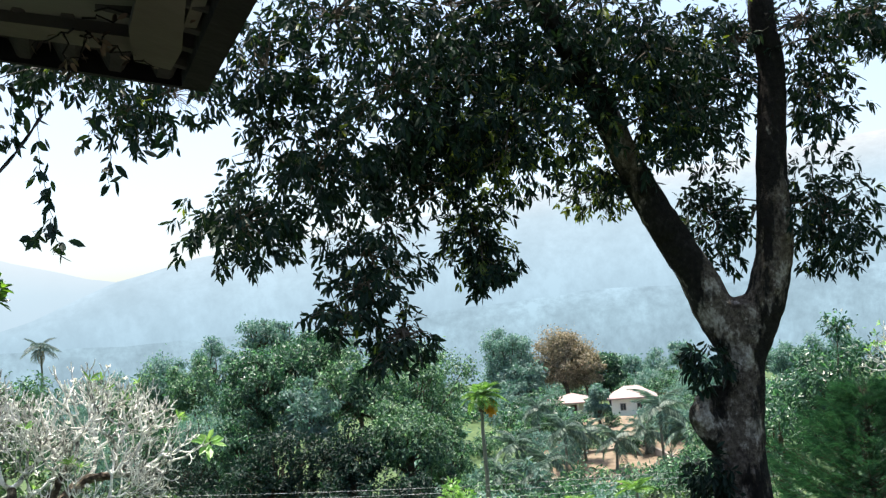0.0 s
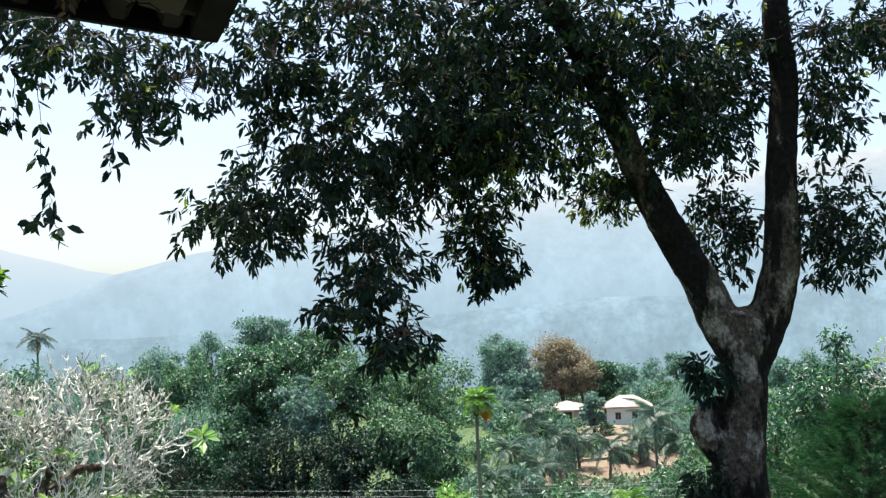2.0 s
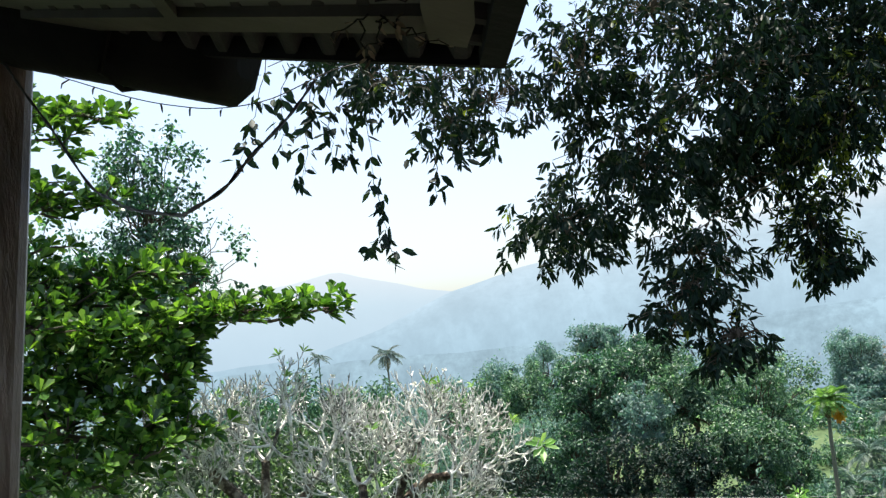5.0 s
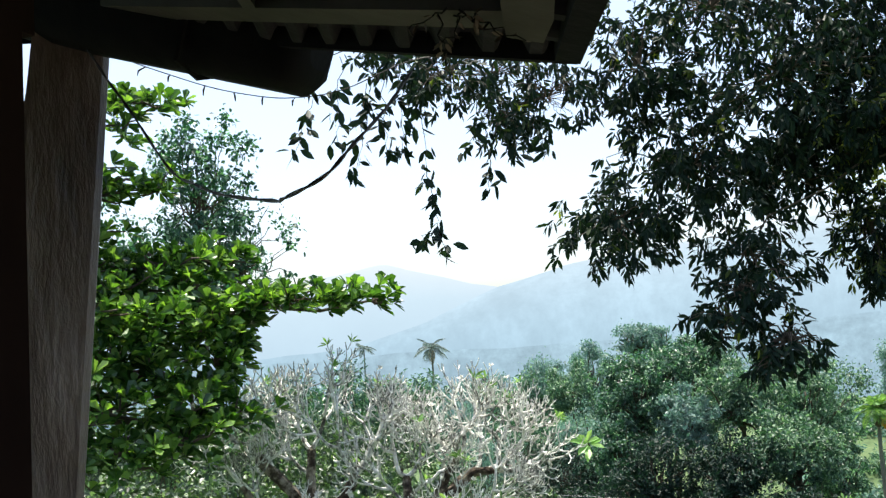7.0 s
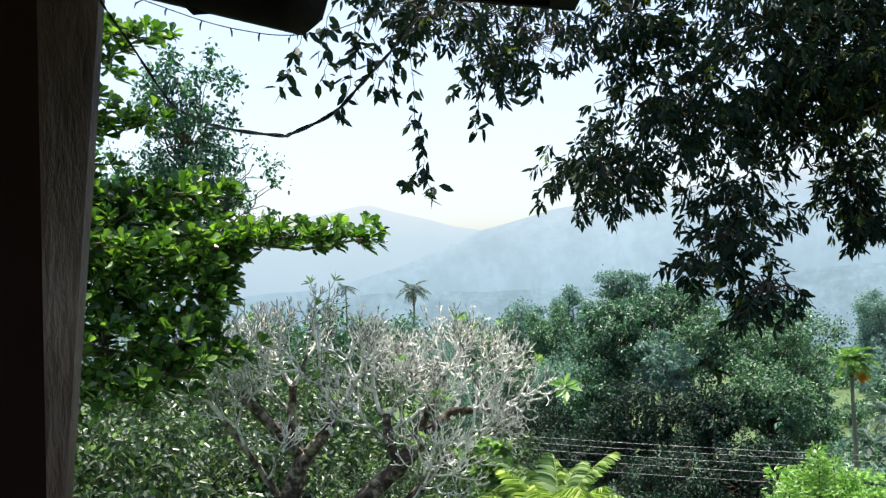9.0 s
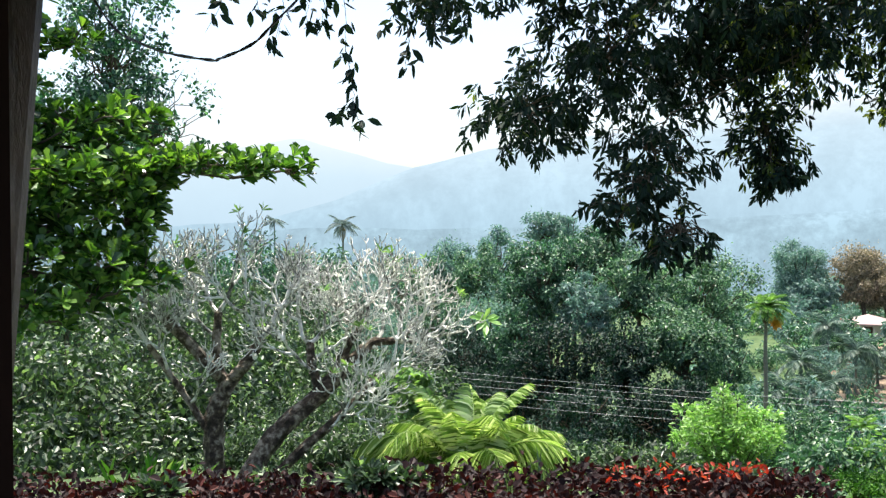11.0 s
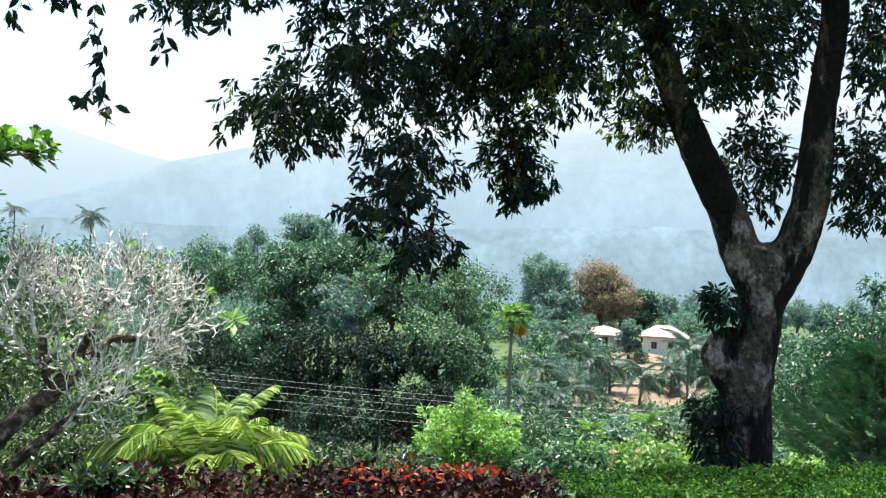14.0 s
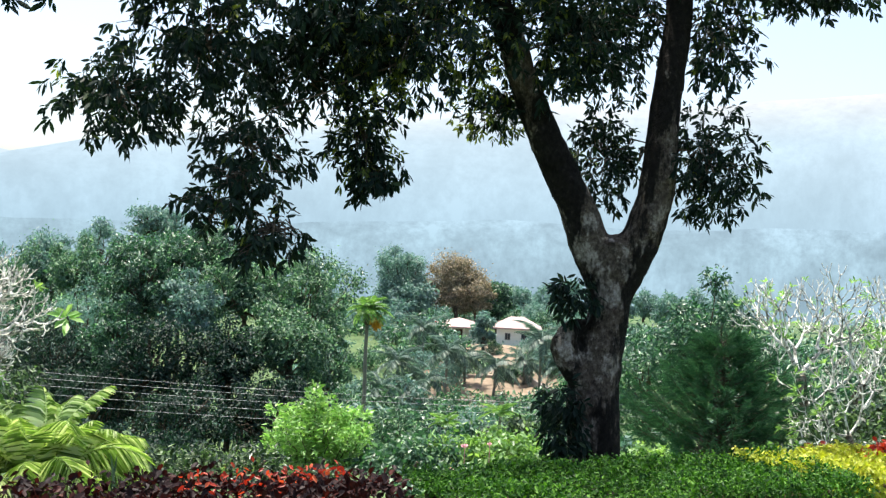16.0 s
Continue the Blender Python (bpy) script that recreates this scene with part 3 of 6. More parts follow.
        g.tube(line + tw * np.linspace(2.0, 1.2, 90)[:, None] * sgn, np.linspace(0.0012, 0.0007, 90), 6)
        part("strand", g, CABLE, cable)

    # dry creeper that hangs from the soffit
    vine = thing("dry_creeper", (0, 0, 0), "thin dry creeper stems hanging from the soffit", "creeper")
    top = eave(0.16, 0.16, 0.012)
    for k in range(8):
        g = Geo()
        p0 = top + RNG.normal(size=3) * (0.03, 0.03, 0.0)
        p1 = p0 + np.array([RNG.normal() * 0.05, RNG.normal() * 0.04, -0.01 - 0.045 * RNG.random()])
        line = bend(p0, p1, 8, 0, 0.004)
        g.tube(line, np.linspace(0.0013, 0.0006, 8), 5)
        part("stem", g, GUTTER, vine)
        g = Geo()
        g.leaves(line[2:], RNG.normal(size=(6, 3)) + (0, 0, -0.6), unit(RNG.normal(size=(6, 3))), 0.013, 0.2, 0.18, 0.05)
        tagged(part("withered_leaf", g, DARK_BARK, vine), kind="stuff")

    # post, beam end and walls round the camera
    post = thing("veranda_post", (-1.290, 1.52, 1.0), "weathered dark timber veranda post with peeling paint", "post", kind="structure")
    turn = Matrix.Rotation(radians(39), 4, "Z")
    g = Geo()
    h = 0.076
    sect = [(-h, -h), (h - 0.012, -h), (h, -h + 0.012), (h, h - 0.012), (h - 0.012, h), (-h, h)]
    rings = []
    lean = (0.075, 0.04)
    for z, sc in ((0, 1.0), (0.5, 1.0), (1.0, 1.0), (1.40, 1.0), (1.72, 1.0), (1.86, 0.93), (1.96, 0.86), (2.06, 0.84), (2.36, 0.84)):
        rings.append([turn @ Vector((x * sc + (1 - sc) * h * 0.9, y * sc, z)) + Vector((lean[0] * (z - 1.5), lean[1] * (z - 1.5), 0)) for x, y in sect])
    m = len(sect)
    v = np.array([list(p) for r in rings for p in r])
    g.add(v, [(i * m + j, i * m + (j + 1) % m, (i + 1) * m + (j + 1) % m, (i + 1) * m + j) for i in range(len(rings) - 1) for j in range(m)])
    part("shaft", g, WOOD, post)
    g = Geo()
    # wall edge fitted to the camera's view; second box added to close a light gap
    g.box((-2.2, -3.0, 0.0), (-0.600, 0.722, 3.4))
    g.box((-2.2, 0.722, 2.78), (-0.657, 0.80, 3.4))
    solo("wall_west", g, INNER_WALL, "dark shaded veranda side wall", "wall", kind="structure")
    # unseen wall added behind the camera to block light
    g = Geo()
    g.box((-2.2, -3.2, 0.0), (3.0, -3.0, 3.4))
    solo("wall_south", g, INNER_WALL, "unseen dark back wall closing off the veranda", "wall", kind="structure")
    g = Geo()
    g.box((-2.2, -3.0, 0.0), (2.0, 1.75, 1.0))
    solo("floor", g, CONCRETE, "raised concrete veranda floor", "floor", kind="structure")


build_veranda()

# ---------------------------------------------------------------- mango tree
MB = np.array([2.56, 9.30, 0.0])


def build_mango():
    tree = thing("mango_tree", MB, "large old mango tree with forked mottled trunk and dark drooping leaves", "tree")
    # trunk with burl and the roots of both limbs, grown into one body
    g = Geo()
    path = smooth_line([(2.56, 9.3, -0.15), (2.56, 9.3, 0.5), (2.53, 9.3, 1.05), (2.57, 9.29, 1.5), (2.63, 9.28, 1.75), (2.65, 9.28, 1.95), (2.665, 9.28, 2.2), (2.66, 9.28, 2.44)], 50)
    rad = np.interp(path[:, 2], (-0.15, 0.1, 0.5, 1.0, 1.5, 1.72, 1.9, 2.2, 2.45, 2.56), (0.32, 0.265, 0.24, 0.24, 0.22, 0.19, 0.175, 0.20, 0.18, 0.13))
    g.tube(path - MB, rad, 22, 0.03)
    knob = smooth_line([(2.55, 9.28, 0.95), (2.40, 9.22, 1.22), (2.25, 9.2, 1.42), (2.21, 9.2, 1.55), (2.31, 9.22, 1.66), (2.45, 9.25, 1.70)], 16)
    g.tube(knob - MB, np.interp(np.linspace(0, 1, 16), (0, 0.35, 0.6, 0.8, 1), (0.13, 0.14, 0.12, 0.09, 0.05)), 12, 0.05)
    left = smooth_line([(2.62, 9.3, 1.75), (2.55, 9.3, 2.1), (2.44, 9.32, 2.4), (2.32, 9.33, 2.72), (2.16, 9.34, 3.03), (1.96, 9.33, 3.41), (1.75, 9.27, 3.87), (1.55, 9.1, 4.3), (1.2, 8.92, 4.95), (0.7, 8.6, 5.6)], 50)
    right = smooth_line([(2.66, 9.28, 1.75), (2.75, 9.27, 2.1), (2.86, 9.25, 2.4), (2.96, 9.23, 2.72), (3.02, 9.23, 3.05), (3.07, 9.26, 3.74), (3.17, 9.33, 4.53), (3.12, 9.28, 5.2), (3.3, 9.3, 6.2)], 50)
    for line, r0, r1 in ((left, 0.185, 0.075), (right, 0.185, 0.10)):
        rr = np.interp(line[:, 2], (1.75, 2.1, 2.4, 2.75, 3.1, 3.6, 6.2), (0.10, 0.155, r0, r0 - 0.015, r0 - 0.025, r0 - 0.045, r1))
        g.tube(line[:27] - MB, rr[:27], 14, 0.035)
        upper = Geo()
        upper.tube(line[23:] - MB, rr[23:] * 0.985, 14, 0.03)
        part("limb", upper, MANGO_BARK, tree, smooth=True)
    body = part("trunk", g, MANGO_BARK, tree, smooth=True)
    grown = body.modifiers.new("grown", "REMESH")
    grown.mode, grown.voxel_size, grown.use_smooth_shade = "VOXEL", 0.024, True
    even = body.modifiers.new("even", "SMOOTH")
    even.factor, even.iterations = 0.5, 7

    # foliage masses: centre, half width, half height
    spine = np.concatenate([left[22:], right[24:]])
    twigs = Geo()
    crown, young = Geo(), Geo()
    for x, y, z, w, h in MANGO_NEAR + MANGO_LEFT + MANGO_HIGH:
        c = np.array([x, y, z])
        over_veranda = x < -1.7
        depth = max(w, 0.3) * 1.05
        if over_veranda:
            n = int(14 + 1250 * (w * h) ** 0.95)
        elif z < 4.9:
            n = int(34 + (1250 if z < 4.2 else 1050) * (w * h) ** 0.85)
        else:
            n = int((620 if z < 5.4 else 190) * w * h)
        if z < 3.15 and x < 0.6:
            n = int(n * 0.56)
        d, p = in_ball(n, 0.45)
        pos = c + p * np.array([w, depth, h]) * 1.08 + RNG.normal(size=(n, 3)) * 0.05
        # the leaves keep to clumps with open sky between them
        thick = np.array([noise.noise(Vector(q) * 4.2) + 0.6 * noise.noise(Vector(q) * 9.0) for q in pos])
        pos, d = pos[thick > -0.2], d[thick > -0.2]
        n = len(pos)
        size = 0.085 if over_veranda else 0.091
        # paler leaves paint in the sun that shines through the middle boughs
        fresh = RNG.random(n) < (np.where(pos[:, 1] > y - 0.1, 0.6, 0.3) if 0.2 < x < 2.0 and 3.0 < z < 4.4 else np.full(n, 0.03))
        q, e = pos[~fresh] - MB, d[~fresh]
        k = len(q) * 2 // 3
        sprays(crown, q[:k], e[:k] * (0.8, 0.8, 0.5) + (0, 0, -0.3), 8, size, 0.65, jitter=0.4)
        sprays(crown, q[k:], e[k:] + RNG.normal(size=(len(q) - k, 3)) * 0.5, 7, size * 0.9, 0.25, jitter=0.6)
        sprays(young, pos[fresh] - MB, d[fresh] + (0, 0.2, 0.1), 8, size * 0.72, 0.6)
        reach = spine[np.argmin(np.linalg.norm(spine - c, axis=1))]
        if np.linalg.norm(reach - c) < 2.6 and not over_veranda and not (0 < x < 1 and z < 3.5):
            twigs.tube(bend(reach, c, 9, -0.12, 0.05) - MB, np.linspace(0.012, 0.006, 9), 7)
        for q in pos[:: max(1, n // 30)]:
            twigs.tube(bend(c + (q - c) * 0.1, q, 5, -0.03, 0.02) - MB, np.linspace(0.007, 0.003, 5) * (0.5 if over_veranda else 1), 5)
    # the long bough over the veranda that carries the left foliage
    bough = smooth_line([(0.7, 8.6, 5.6), (-0.4, 8.0, 5.9), (-1.3, 7.6, 5.6), (-1.9, 7.3, 5.2), (-2.5, 7.0, 4.9), (-2.8, 6.7, 4.75), (-3.2, 6.55, 4.6)], 26)
    twigs.tube(bough - MB, np.linspace(0.035, 0.003, 26), 8)
    for x0, y0, z0, x1, y1, z1 in MANGO_SHOOTS:
        a, b = np.array([x0, y0, z0]), np.array([x1, y1, z1])
        line = bend(a, b, 9, 0.03, 0.015)
        twigs.tube(line - MB, np.linspace(0.0035, 0.0018, 9), 5)
        n = int(38 * np.linalg.norm(b - a)) + 5
        u = np.clip(np.ceil(RNG.random(n) * 5) / 5 - 0.05 * RNG.random(n), 0.1, 1.0)
        on = np.stack([np.interp(u, np.linspace(0, 1, 9), line[:, c]) for c in range(3)], -1) - MB
        ax = RNG.normal(size=(n, 3)) * (0.7, 0.7, 0.3) + (0, 0, -0.6)
        on += RNG.normal(size=(n, 3)) * (0.03, 0.03, 0.02)
        crown.leaves(on, ax, unit(RNG.normal(size=(n, 3))), 0.105 * (0.7 + 0.5 * RNG.random(n)), 0.19, 0.20, 0.05, 0.12, 0.64)
    # bare twigs that show under the lowest hanging leaves
    for start, tip in (((-0.5, 8.2, 3.0), (-0.30, 8.0, 2.62)), ((-0.36, 8.08, 2.78), (-0.5, 8.0, 2.6)), ((-0.34, 8.06, 2.72), (-0.12, 8.0, 2.55)), ((-0.6, 8.2, 2.9), (-0.72, 8.0, 2.6))):
        twigs.tube(bend(start, tip, 7, 0.02, 0.012) - MB, np.linspace(0.009, 0.004, 7), 6)
    tagged(part("twig", twigs, DARK_BARK, tree), kind="stuff")
    part("crown", crown, MANGO_LEAF, tree)
    tagged(part("backlit_leaf", young, BACKLIT_MANGO_LEAF, tree, "yellow-green backlit leaves"), "yellow-green backlit leaves", kind="stuff")
    # young shoots on the trunk
    for (x, y, z), n in (((2.26, 9.1, 1.96), 60), ((2.2, 9.1, 1.0), 60), ((2.24, 9.05, 0.7), 60)):
        g = Geo()
        d, p = in_ball(n, 0.5)
        sprays(g, np.array([x, y, z]) - MB + p * (0.17, 0.15, 0.17), d + (-0.4, -0.3, 0), 6, 0.10, 0.7)
        tagged(part("shoot", g, MANGO_LEAF, tree), kind="stuff")


MANGO_NEAR = [
    (-1.50, 8.06, 3.37, 0.45, 0.27), (-0.94, 8.45, 3.83, 0.66, 0.55), (-0.56, 8.28, 3.08, 0.42, 0.30), (-0.74, 7.98, 2.57, 0.27, 0.15), (-0.32, 7.98, 2.42, 0.26, 0.15), (-0.58, 8.05, 2.76, 0.32, 0.12), (-0.42, 8.0, 2.28, 0.14, 0.10),
    (0.35, 8.99, 3.22, 0.30, 0.40), (0.45, 9.0, 2.86, 0.16, 0.14), (-0.24, 8.60, 4.51, 0.94, 0.66), (0.71, 8.97, 4.17, 0.76, 0.66), (-1.25, 8.10, 4.61, 0.36, 0.49),
    (1.65, 9.25, 4.26, 0.62, 0.66), (1.62, 9.7, 3.62, 0.40, 0.26), (2.60, 9.75, 4.49, 0.55, 0.70), (2.66, 9.8, 3.25, 0.26, 0.45),
    (3.52, 9.3, 3.20, 0.44, 0.46), (3.62, 9.42, 4.35, 0.30, 0.50), (3.86, 8.83, 4.85, 0.40, 0.26), (1.28, 8.91, 5.12, 0.98, 0.54),
    (0.19, 8.60, 5.16, 0.94, 0.42), (-0.69, 8.17, 5.00, 0.67, 0.40),
]
MANGO_LEFT = [
    (-2.75, 6.75, 4.62, 0.36, 0.10), (-2.37, 6.69, 4.36, 0.27, 0.14), (-2.13, 7.19, 4.14, 0.22, 0.18),
    (-1.85, 7.48, 4.32, 0.30, 0.20), (-2.24, 7.37, 4.53, 0.62, 0.12),
]
# hanging shoots over the veranda: top and tip
MANGO_SHOOTS = [
    (-3.21, 6.55, 4.67, -3.42, 6.45, 3.94), (-3.11, 6.6, 4.61, -3.15, 6.58, 3.99), (-2.92, 6.69, 4.57, -2.94, 6.68, 4.19),
    (-2.95, 6.68, 4.41, -3.05, 6.63, 3.77), (-2.83, 6.73, 4.51, -2.84, 6.73, 3.89), (-2.72, 6.78, 4.51, -2.74, 6.77, 3.91),
    (-2.6, 6.82, 4.42, -2.59, 6.83, 3.79), (-2.59, 6.83, 3.79, -2.54, 6.84, 3.38), (-2.54, 6.84, 3.38, -2.5, 6.86, 3.14),
    (-2.54, 6.84, 3.36, -2.68, 6.79, 3.24), (-2.17, 6.97, 3.86, -2.18, 6.97, 3.59), (-2.25, 6.95, 4.12, -2.33, 6.92, 3.85),
    (-1.99, 7.02, 4.09, -1.99, 7.02, 3.82), (-1.84, 7.07, 4.08, -1.78, 7.08, 3.83),
]
MANGO_HIGH = [
    (0.5, 8.5, 6.1, 1.6, 0.7), (2.4, 9.2, 6.0, 1.4, 0.8), (-1.4, 7.8, 5.7, 1.1, 0.5), (1.6, 8.6, 7.0, 2.0, 0.9), (4.3, 8.9, 4.75, 0.45, 0.16),
    (-0.2, 8.94, 3.75, 0.45, 0.3), (0.1, 9.0, 4.15, 0.5, 0.35), (0.45, 9.0, 3.85, 0.4, 0.35), (2.1, 9.0, 4.75, 0.6, 0.3), (2.95, 9.6, 4.9, 0.4, 0.3), (2.3, 9.2, 4.2, 0.4, 0.4), (3.5, 9.3, 5.0, 0.4, 0.4), (1.2, 9.1, 4.75, 0.7, 0.45), (0.4, 8.9, 4.8, 0.5, 0.35),
]
build_mango()


# ---------------------------------------------------------------- broad-leaved trees and bushes
def leafy_tree(name, az, r, top, rx, rz, leaf, n, mat, label, bark=DARK_BARK, lobes=11, trunk=0.25, group="", low=None, seed_gap=0.34, w=0.17, category="tree", airy=0.0, open_air=-0.12):
    """Trunk with limbs and a crown of many leaf clumps on uneven lobes."""
    base = bearing(az, r)
    base.z = ground_z(base.x, base.y) - 0.15
    rx, rz = rx * 1.12, rz * 1.06
    lobes, seed_gap = int(lobes * 1.6), seed_gap * 0.85
    tree = thing(name, base, label, category, group)
    cz = top - rz - base.z
    g = Geo()
    g.tube(bend((0, 0, 0), (RNG.normal() * 0.1 * rx, RNG.normal() * 0.1 * rx, max(cz, 0.4)), 8, 0, 0.03 * rx), np.linspace(trunk, trunk * 0.5, 8), 9, 0.05)
    part("trunk", g, bark, tree)
    twig, crown = Geo(), Geo()
    d = unit(RNG.normal(size=(lobes, 3)) + (0, -0.25, 0.25))
    # spread the lobes apart
    for _ in range(30):
        away = d[:, None] - d[None]
        dist = np.linalg.norm(away, axis=2, keepdims=True) + 1e-3
        d = unit(d + (away / dist**3).sum(1) * 0.02)
    size = seed_gap * (0.55 + 0.9 * RNG.random(lobes) ** 1.5)
    share = size**2 / (size**2).sum()
    for i in range(lobes):
        per = max(8, int(n * share[i]))
        c = np.array([0, 0, cz]) + d[i] * np.array([rx, rx, rz]) * (1 - size[i]) * (0.5 + 0.7 * RNG.random())
        lr = np.array([rx, rx, min(rz, rx) * (0.6 + 0.5 * RNG.random())]) * size[i] * 1.3
        start = (0, 0, max(0.3 * cz, cz - rz * (0.3 + 0.6 * RNG.random())))
        twig.tube(bend(start, c, 6, 0, 0.04 * rx), np.linspace(trunk * 0.35, trunk * 0.08, 6), 6)
        dd, p = in_ball(per, 0.42)
        ragged = 1 + 0.3 * RNG.normal(size=(per, 1)) * (RNG.random((per, 1)) < 0.5)
        pos = c + p * lr * ragged
        keep = pos[:, 2] > 0.05
        if airy:
            keep &= np.array([noise.noise(Vector(q) * airy) for q in pos]) > open_air
        ax = unit(RNG.normal(size=(per, 3)) + dd * 0.5 + (0, 0, -0.35))
        up = unit(dd + (0, 0, 0.7) + RNG.normal(size=(per, 3)) * 0.7)
        crown.leaves(pos[keep], ax[keep], up[keep], (leaf * (0.6 + 0.8 * RNG.random(per)))[keep], w, w * 0.9, 0.06)
    tagged(part("limb", twig, bark, tree), kind="stuff")
    part("crown", crown, mat, tree)
    return tree


VT = "trees in the valley"
for az, r, top, rx, rz, n, mat, lab in (
    (-10.0, 56, 3.6, 0.95, 0.85, 3500, HAZED_LEAF, "slim hazy tree rising over the wood"), (-8.8, 56, 3.2, 0.65, 0.8, 2200, HAZED_LEAF, "slim hazy tree rising over the wood"),
    (-10.2, 46, 2.4, 1.5, 1.7, 13000, MID_LEAF, "tall glossy green tree with sunlit leaves"), (-6.8, 50, 3.2, 1.4, 1.6, 10000, MID_LEAF, "tall dark green tree in the valley"),
    (-8.4, 48, 2.3, 1.0, 1.3, 6500, MID_LEAF, "tall dark green tree in the valley"), (-4.9, 45, 1.6, 1.6, 1.3, 11000, OLIVE_LEAF, "dense yellowish green tree among valley trees"),
    (-1.9, 48, 1.8, 2.0, 2.0, 16000, OLIVE_LEAF, "broad silvery green tree with glossy leaves"), (-2.6, 42, -0.4, 1.5, 1.3, 12000, OLIVE_LEAF, "bushy glossy tree with a sunlit crown"),
    (-7.6, 44, 0.5, 1.1, 1.2, 7000, HAZED_LEAF, "blue-green shaded tree in the valley"), (-9.8, 41, -1.0, 1.4, 1.4, 8000, SHADE_LEAF, "dark shaded tree with drooping branches"),
    (-5.5, 41, -1.1, 1.4, 1.3, 8000, SHADE_LEAF, "dark shaded tree with drooping branches"), (-11.3, 44, -0.6, 1.05, 1.3, 7000, MID_LEAF, "bushy dark green tree in the valley"),
    (-0.4, 47, -1.1, 0.9, 1.9, 7000, OLIVE_LEAF, "light green tree with glossy leaves"), (-1.4, 40, -2.8, 1.2, 1.4, 6000, SHADE_LEAF, "dark shaded bushy tree"),
    (-3.6, 39, -2.8, 1.3, 1.3, 6000, SHADE_LEAF, "dark shaded bushy tree"), (-12.6, 42, -3.0, 1.2, 1.4, 6000, SHADE_LEAF, "dark shaded bushy tree"), (-8.0, 38, -3.0, 1.3, 1.3, 5500, SHADE_LEAF, "dark shaded bushy tree"),
    (-12.9, 58, -0.4, 1.9, 2.2, 7000, HAZED_LEAF, "rounded grey-green valley tree"), (-14.6, 56, -2.0, 1.7, 1.9, 6000, SHADE_LEAF, "rounded grey-green valley tree"), (-16.3, 60, -1.0, 1.9, 1.9, 6000, MID_LEAF, "rounded grey-green valley tree"),
    (-18.8, 56, -1.4, 1.9, 2.0, 6000, HAZED_LEAF, "rounded green valley tree")):
    leafy_tree("tree", az, r, top, rx * 1.2, rz * 1.2, 0.135, int(n * 1.8), mat, lab, lobes=26, group=VT, trunk=0.16, w=0.22, seed_gap=0.27, airy=1.7, open_air=-0.1)
for az, r, top, rx, rz, mat in ((-18.0, 88, 1.0, 3.0, 3.0, HAZED_LEAF), (-14.9, 80, 1.9, 2.1, 2.2, HAZED_LEAF), (-12.7, 84, 2.8, 2.1, 2.4, HAZED_LEAF), (-13.7, 75, 1.2, 1.9, 2.0, OLIVE_LEAF), (-16.2, 80, 0.9, 2.6, 3.0, OLIVE_LEAF), (-12.9, 68, -1.7, 2.4, 3.0, OLIVE_LEAF), (-14.6, 66, -3.2, 2.6, 3.0, SHADE_LEAF), (-17.2, 66, -3.2, 2.8, 3.0, SHADE_LEAF), (-20.5, 84, 0.1, 3.2, 3.0, HAZED_LEAF), (-11.4, 76, 0.6, 2.6, 3.6, HAZED_LEAF), (-15.8, 54, -4.2, 2.4, 2.0, SHADE_LEAF), (-12.6, 56, -4.4, 2.2, 2.4, SHADE_LEAF), (-19.8, 58, -3.6, 2.8, 2.6, SHADE_LEAF)):
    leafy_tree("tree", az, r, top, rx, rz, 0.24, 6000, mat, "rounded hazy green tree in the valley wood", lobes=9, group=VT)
for az, r, top, rx, rz, mat, lab in ((-23.2, 42, 2.6, 2.0, 2.6, OLIVE_LEAF, "yellow-green tree behind the frangipani"), (-26.3, 40, 2.9, 2.2, 2.6, MID_LEAF, "green tree behind the frangipani"), (-29.5, 38, 2.3, 2.4, 2.8, MID_LEAF, "green tree behind the frangipani"), (-33.0, 34, 1.6, 2.4, 2.8, MID_LEAF, "green tree behind the bushes"), (-37.0, 32, 1.4, 2.6, 2.8, MID_LEAF, "green tree behind the bushes"), (-41, 32, 2.0, 2.6, 3, MID_LEAF, "green tree behind the bushes")):
    leafy_tree("tree", az, r, top, rx, rz, 0.2, 5200, mat, lab, lobes=10, group=VT, trunk=0.16)
# round trees by the house across the valley
HT = "trees by the far house"
leafy_tree("tree", 3.4, 152, 1.2, 4.0, 5.0, 0.28, 25000, HAZED_LEAF, "large round blue-green tree by the far house", lobes=20, group=HT, trunk=0.4, w=0.25, seed_gap=0.36)
leafy_tree("tree", 6.5, 150, 0.7, 4.1, 4.6, 0.28, 25000, BROWN_LEAF, "large tree covered in brown blossom", lobes=20, group=HT, trunk=0.4, w=0.25, seed_gap=0.36)
leafy_tree("tree", 7.6, 151, -2.4, 2.4, 3.0, 0.36, 7000, BROWN_LEAF, "tree with brown blossom by the far house", lobes=12, group=HT, trunk=0.3, w=0.25)
leafy_tree("tree", 4.0, 148, -3.4, 3.2, 3.2, 0.42, 6000, HAZED_LEAF, "dark tree beside the far house", lobes=10, group=HT, w=0.25)
leafy_tree("tree", 8.8, 156, -2.2, 2.6, 4.2, 0.42, 6000, MID_LEAF, "dark green tree behind the far house", lobes=9, group=HT, w=0.25)
leafy_tree("tree", 8.1, 130, -6.6, 1.4, 2.2, 0.3, 5000, HAZED_LEAF, "grey-green bush tree before the far house", lobes=7, group=HT, w=0.25)
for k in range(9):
    leafy_tree("tree", 10.0 + k * 1.35, 190 + 14 * (k % 3), -4.6 - 0.8 * (k % 2), 3.2, 3.8, 0.55, 3000, HAZED_LEAF, "hazy tree of a far row", lobes=7, group="far row of trees", trunk=0.3)
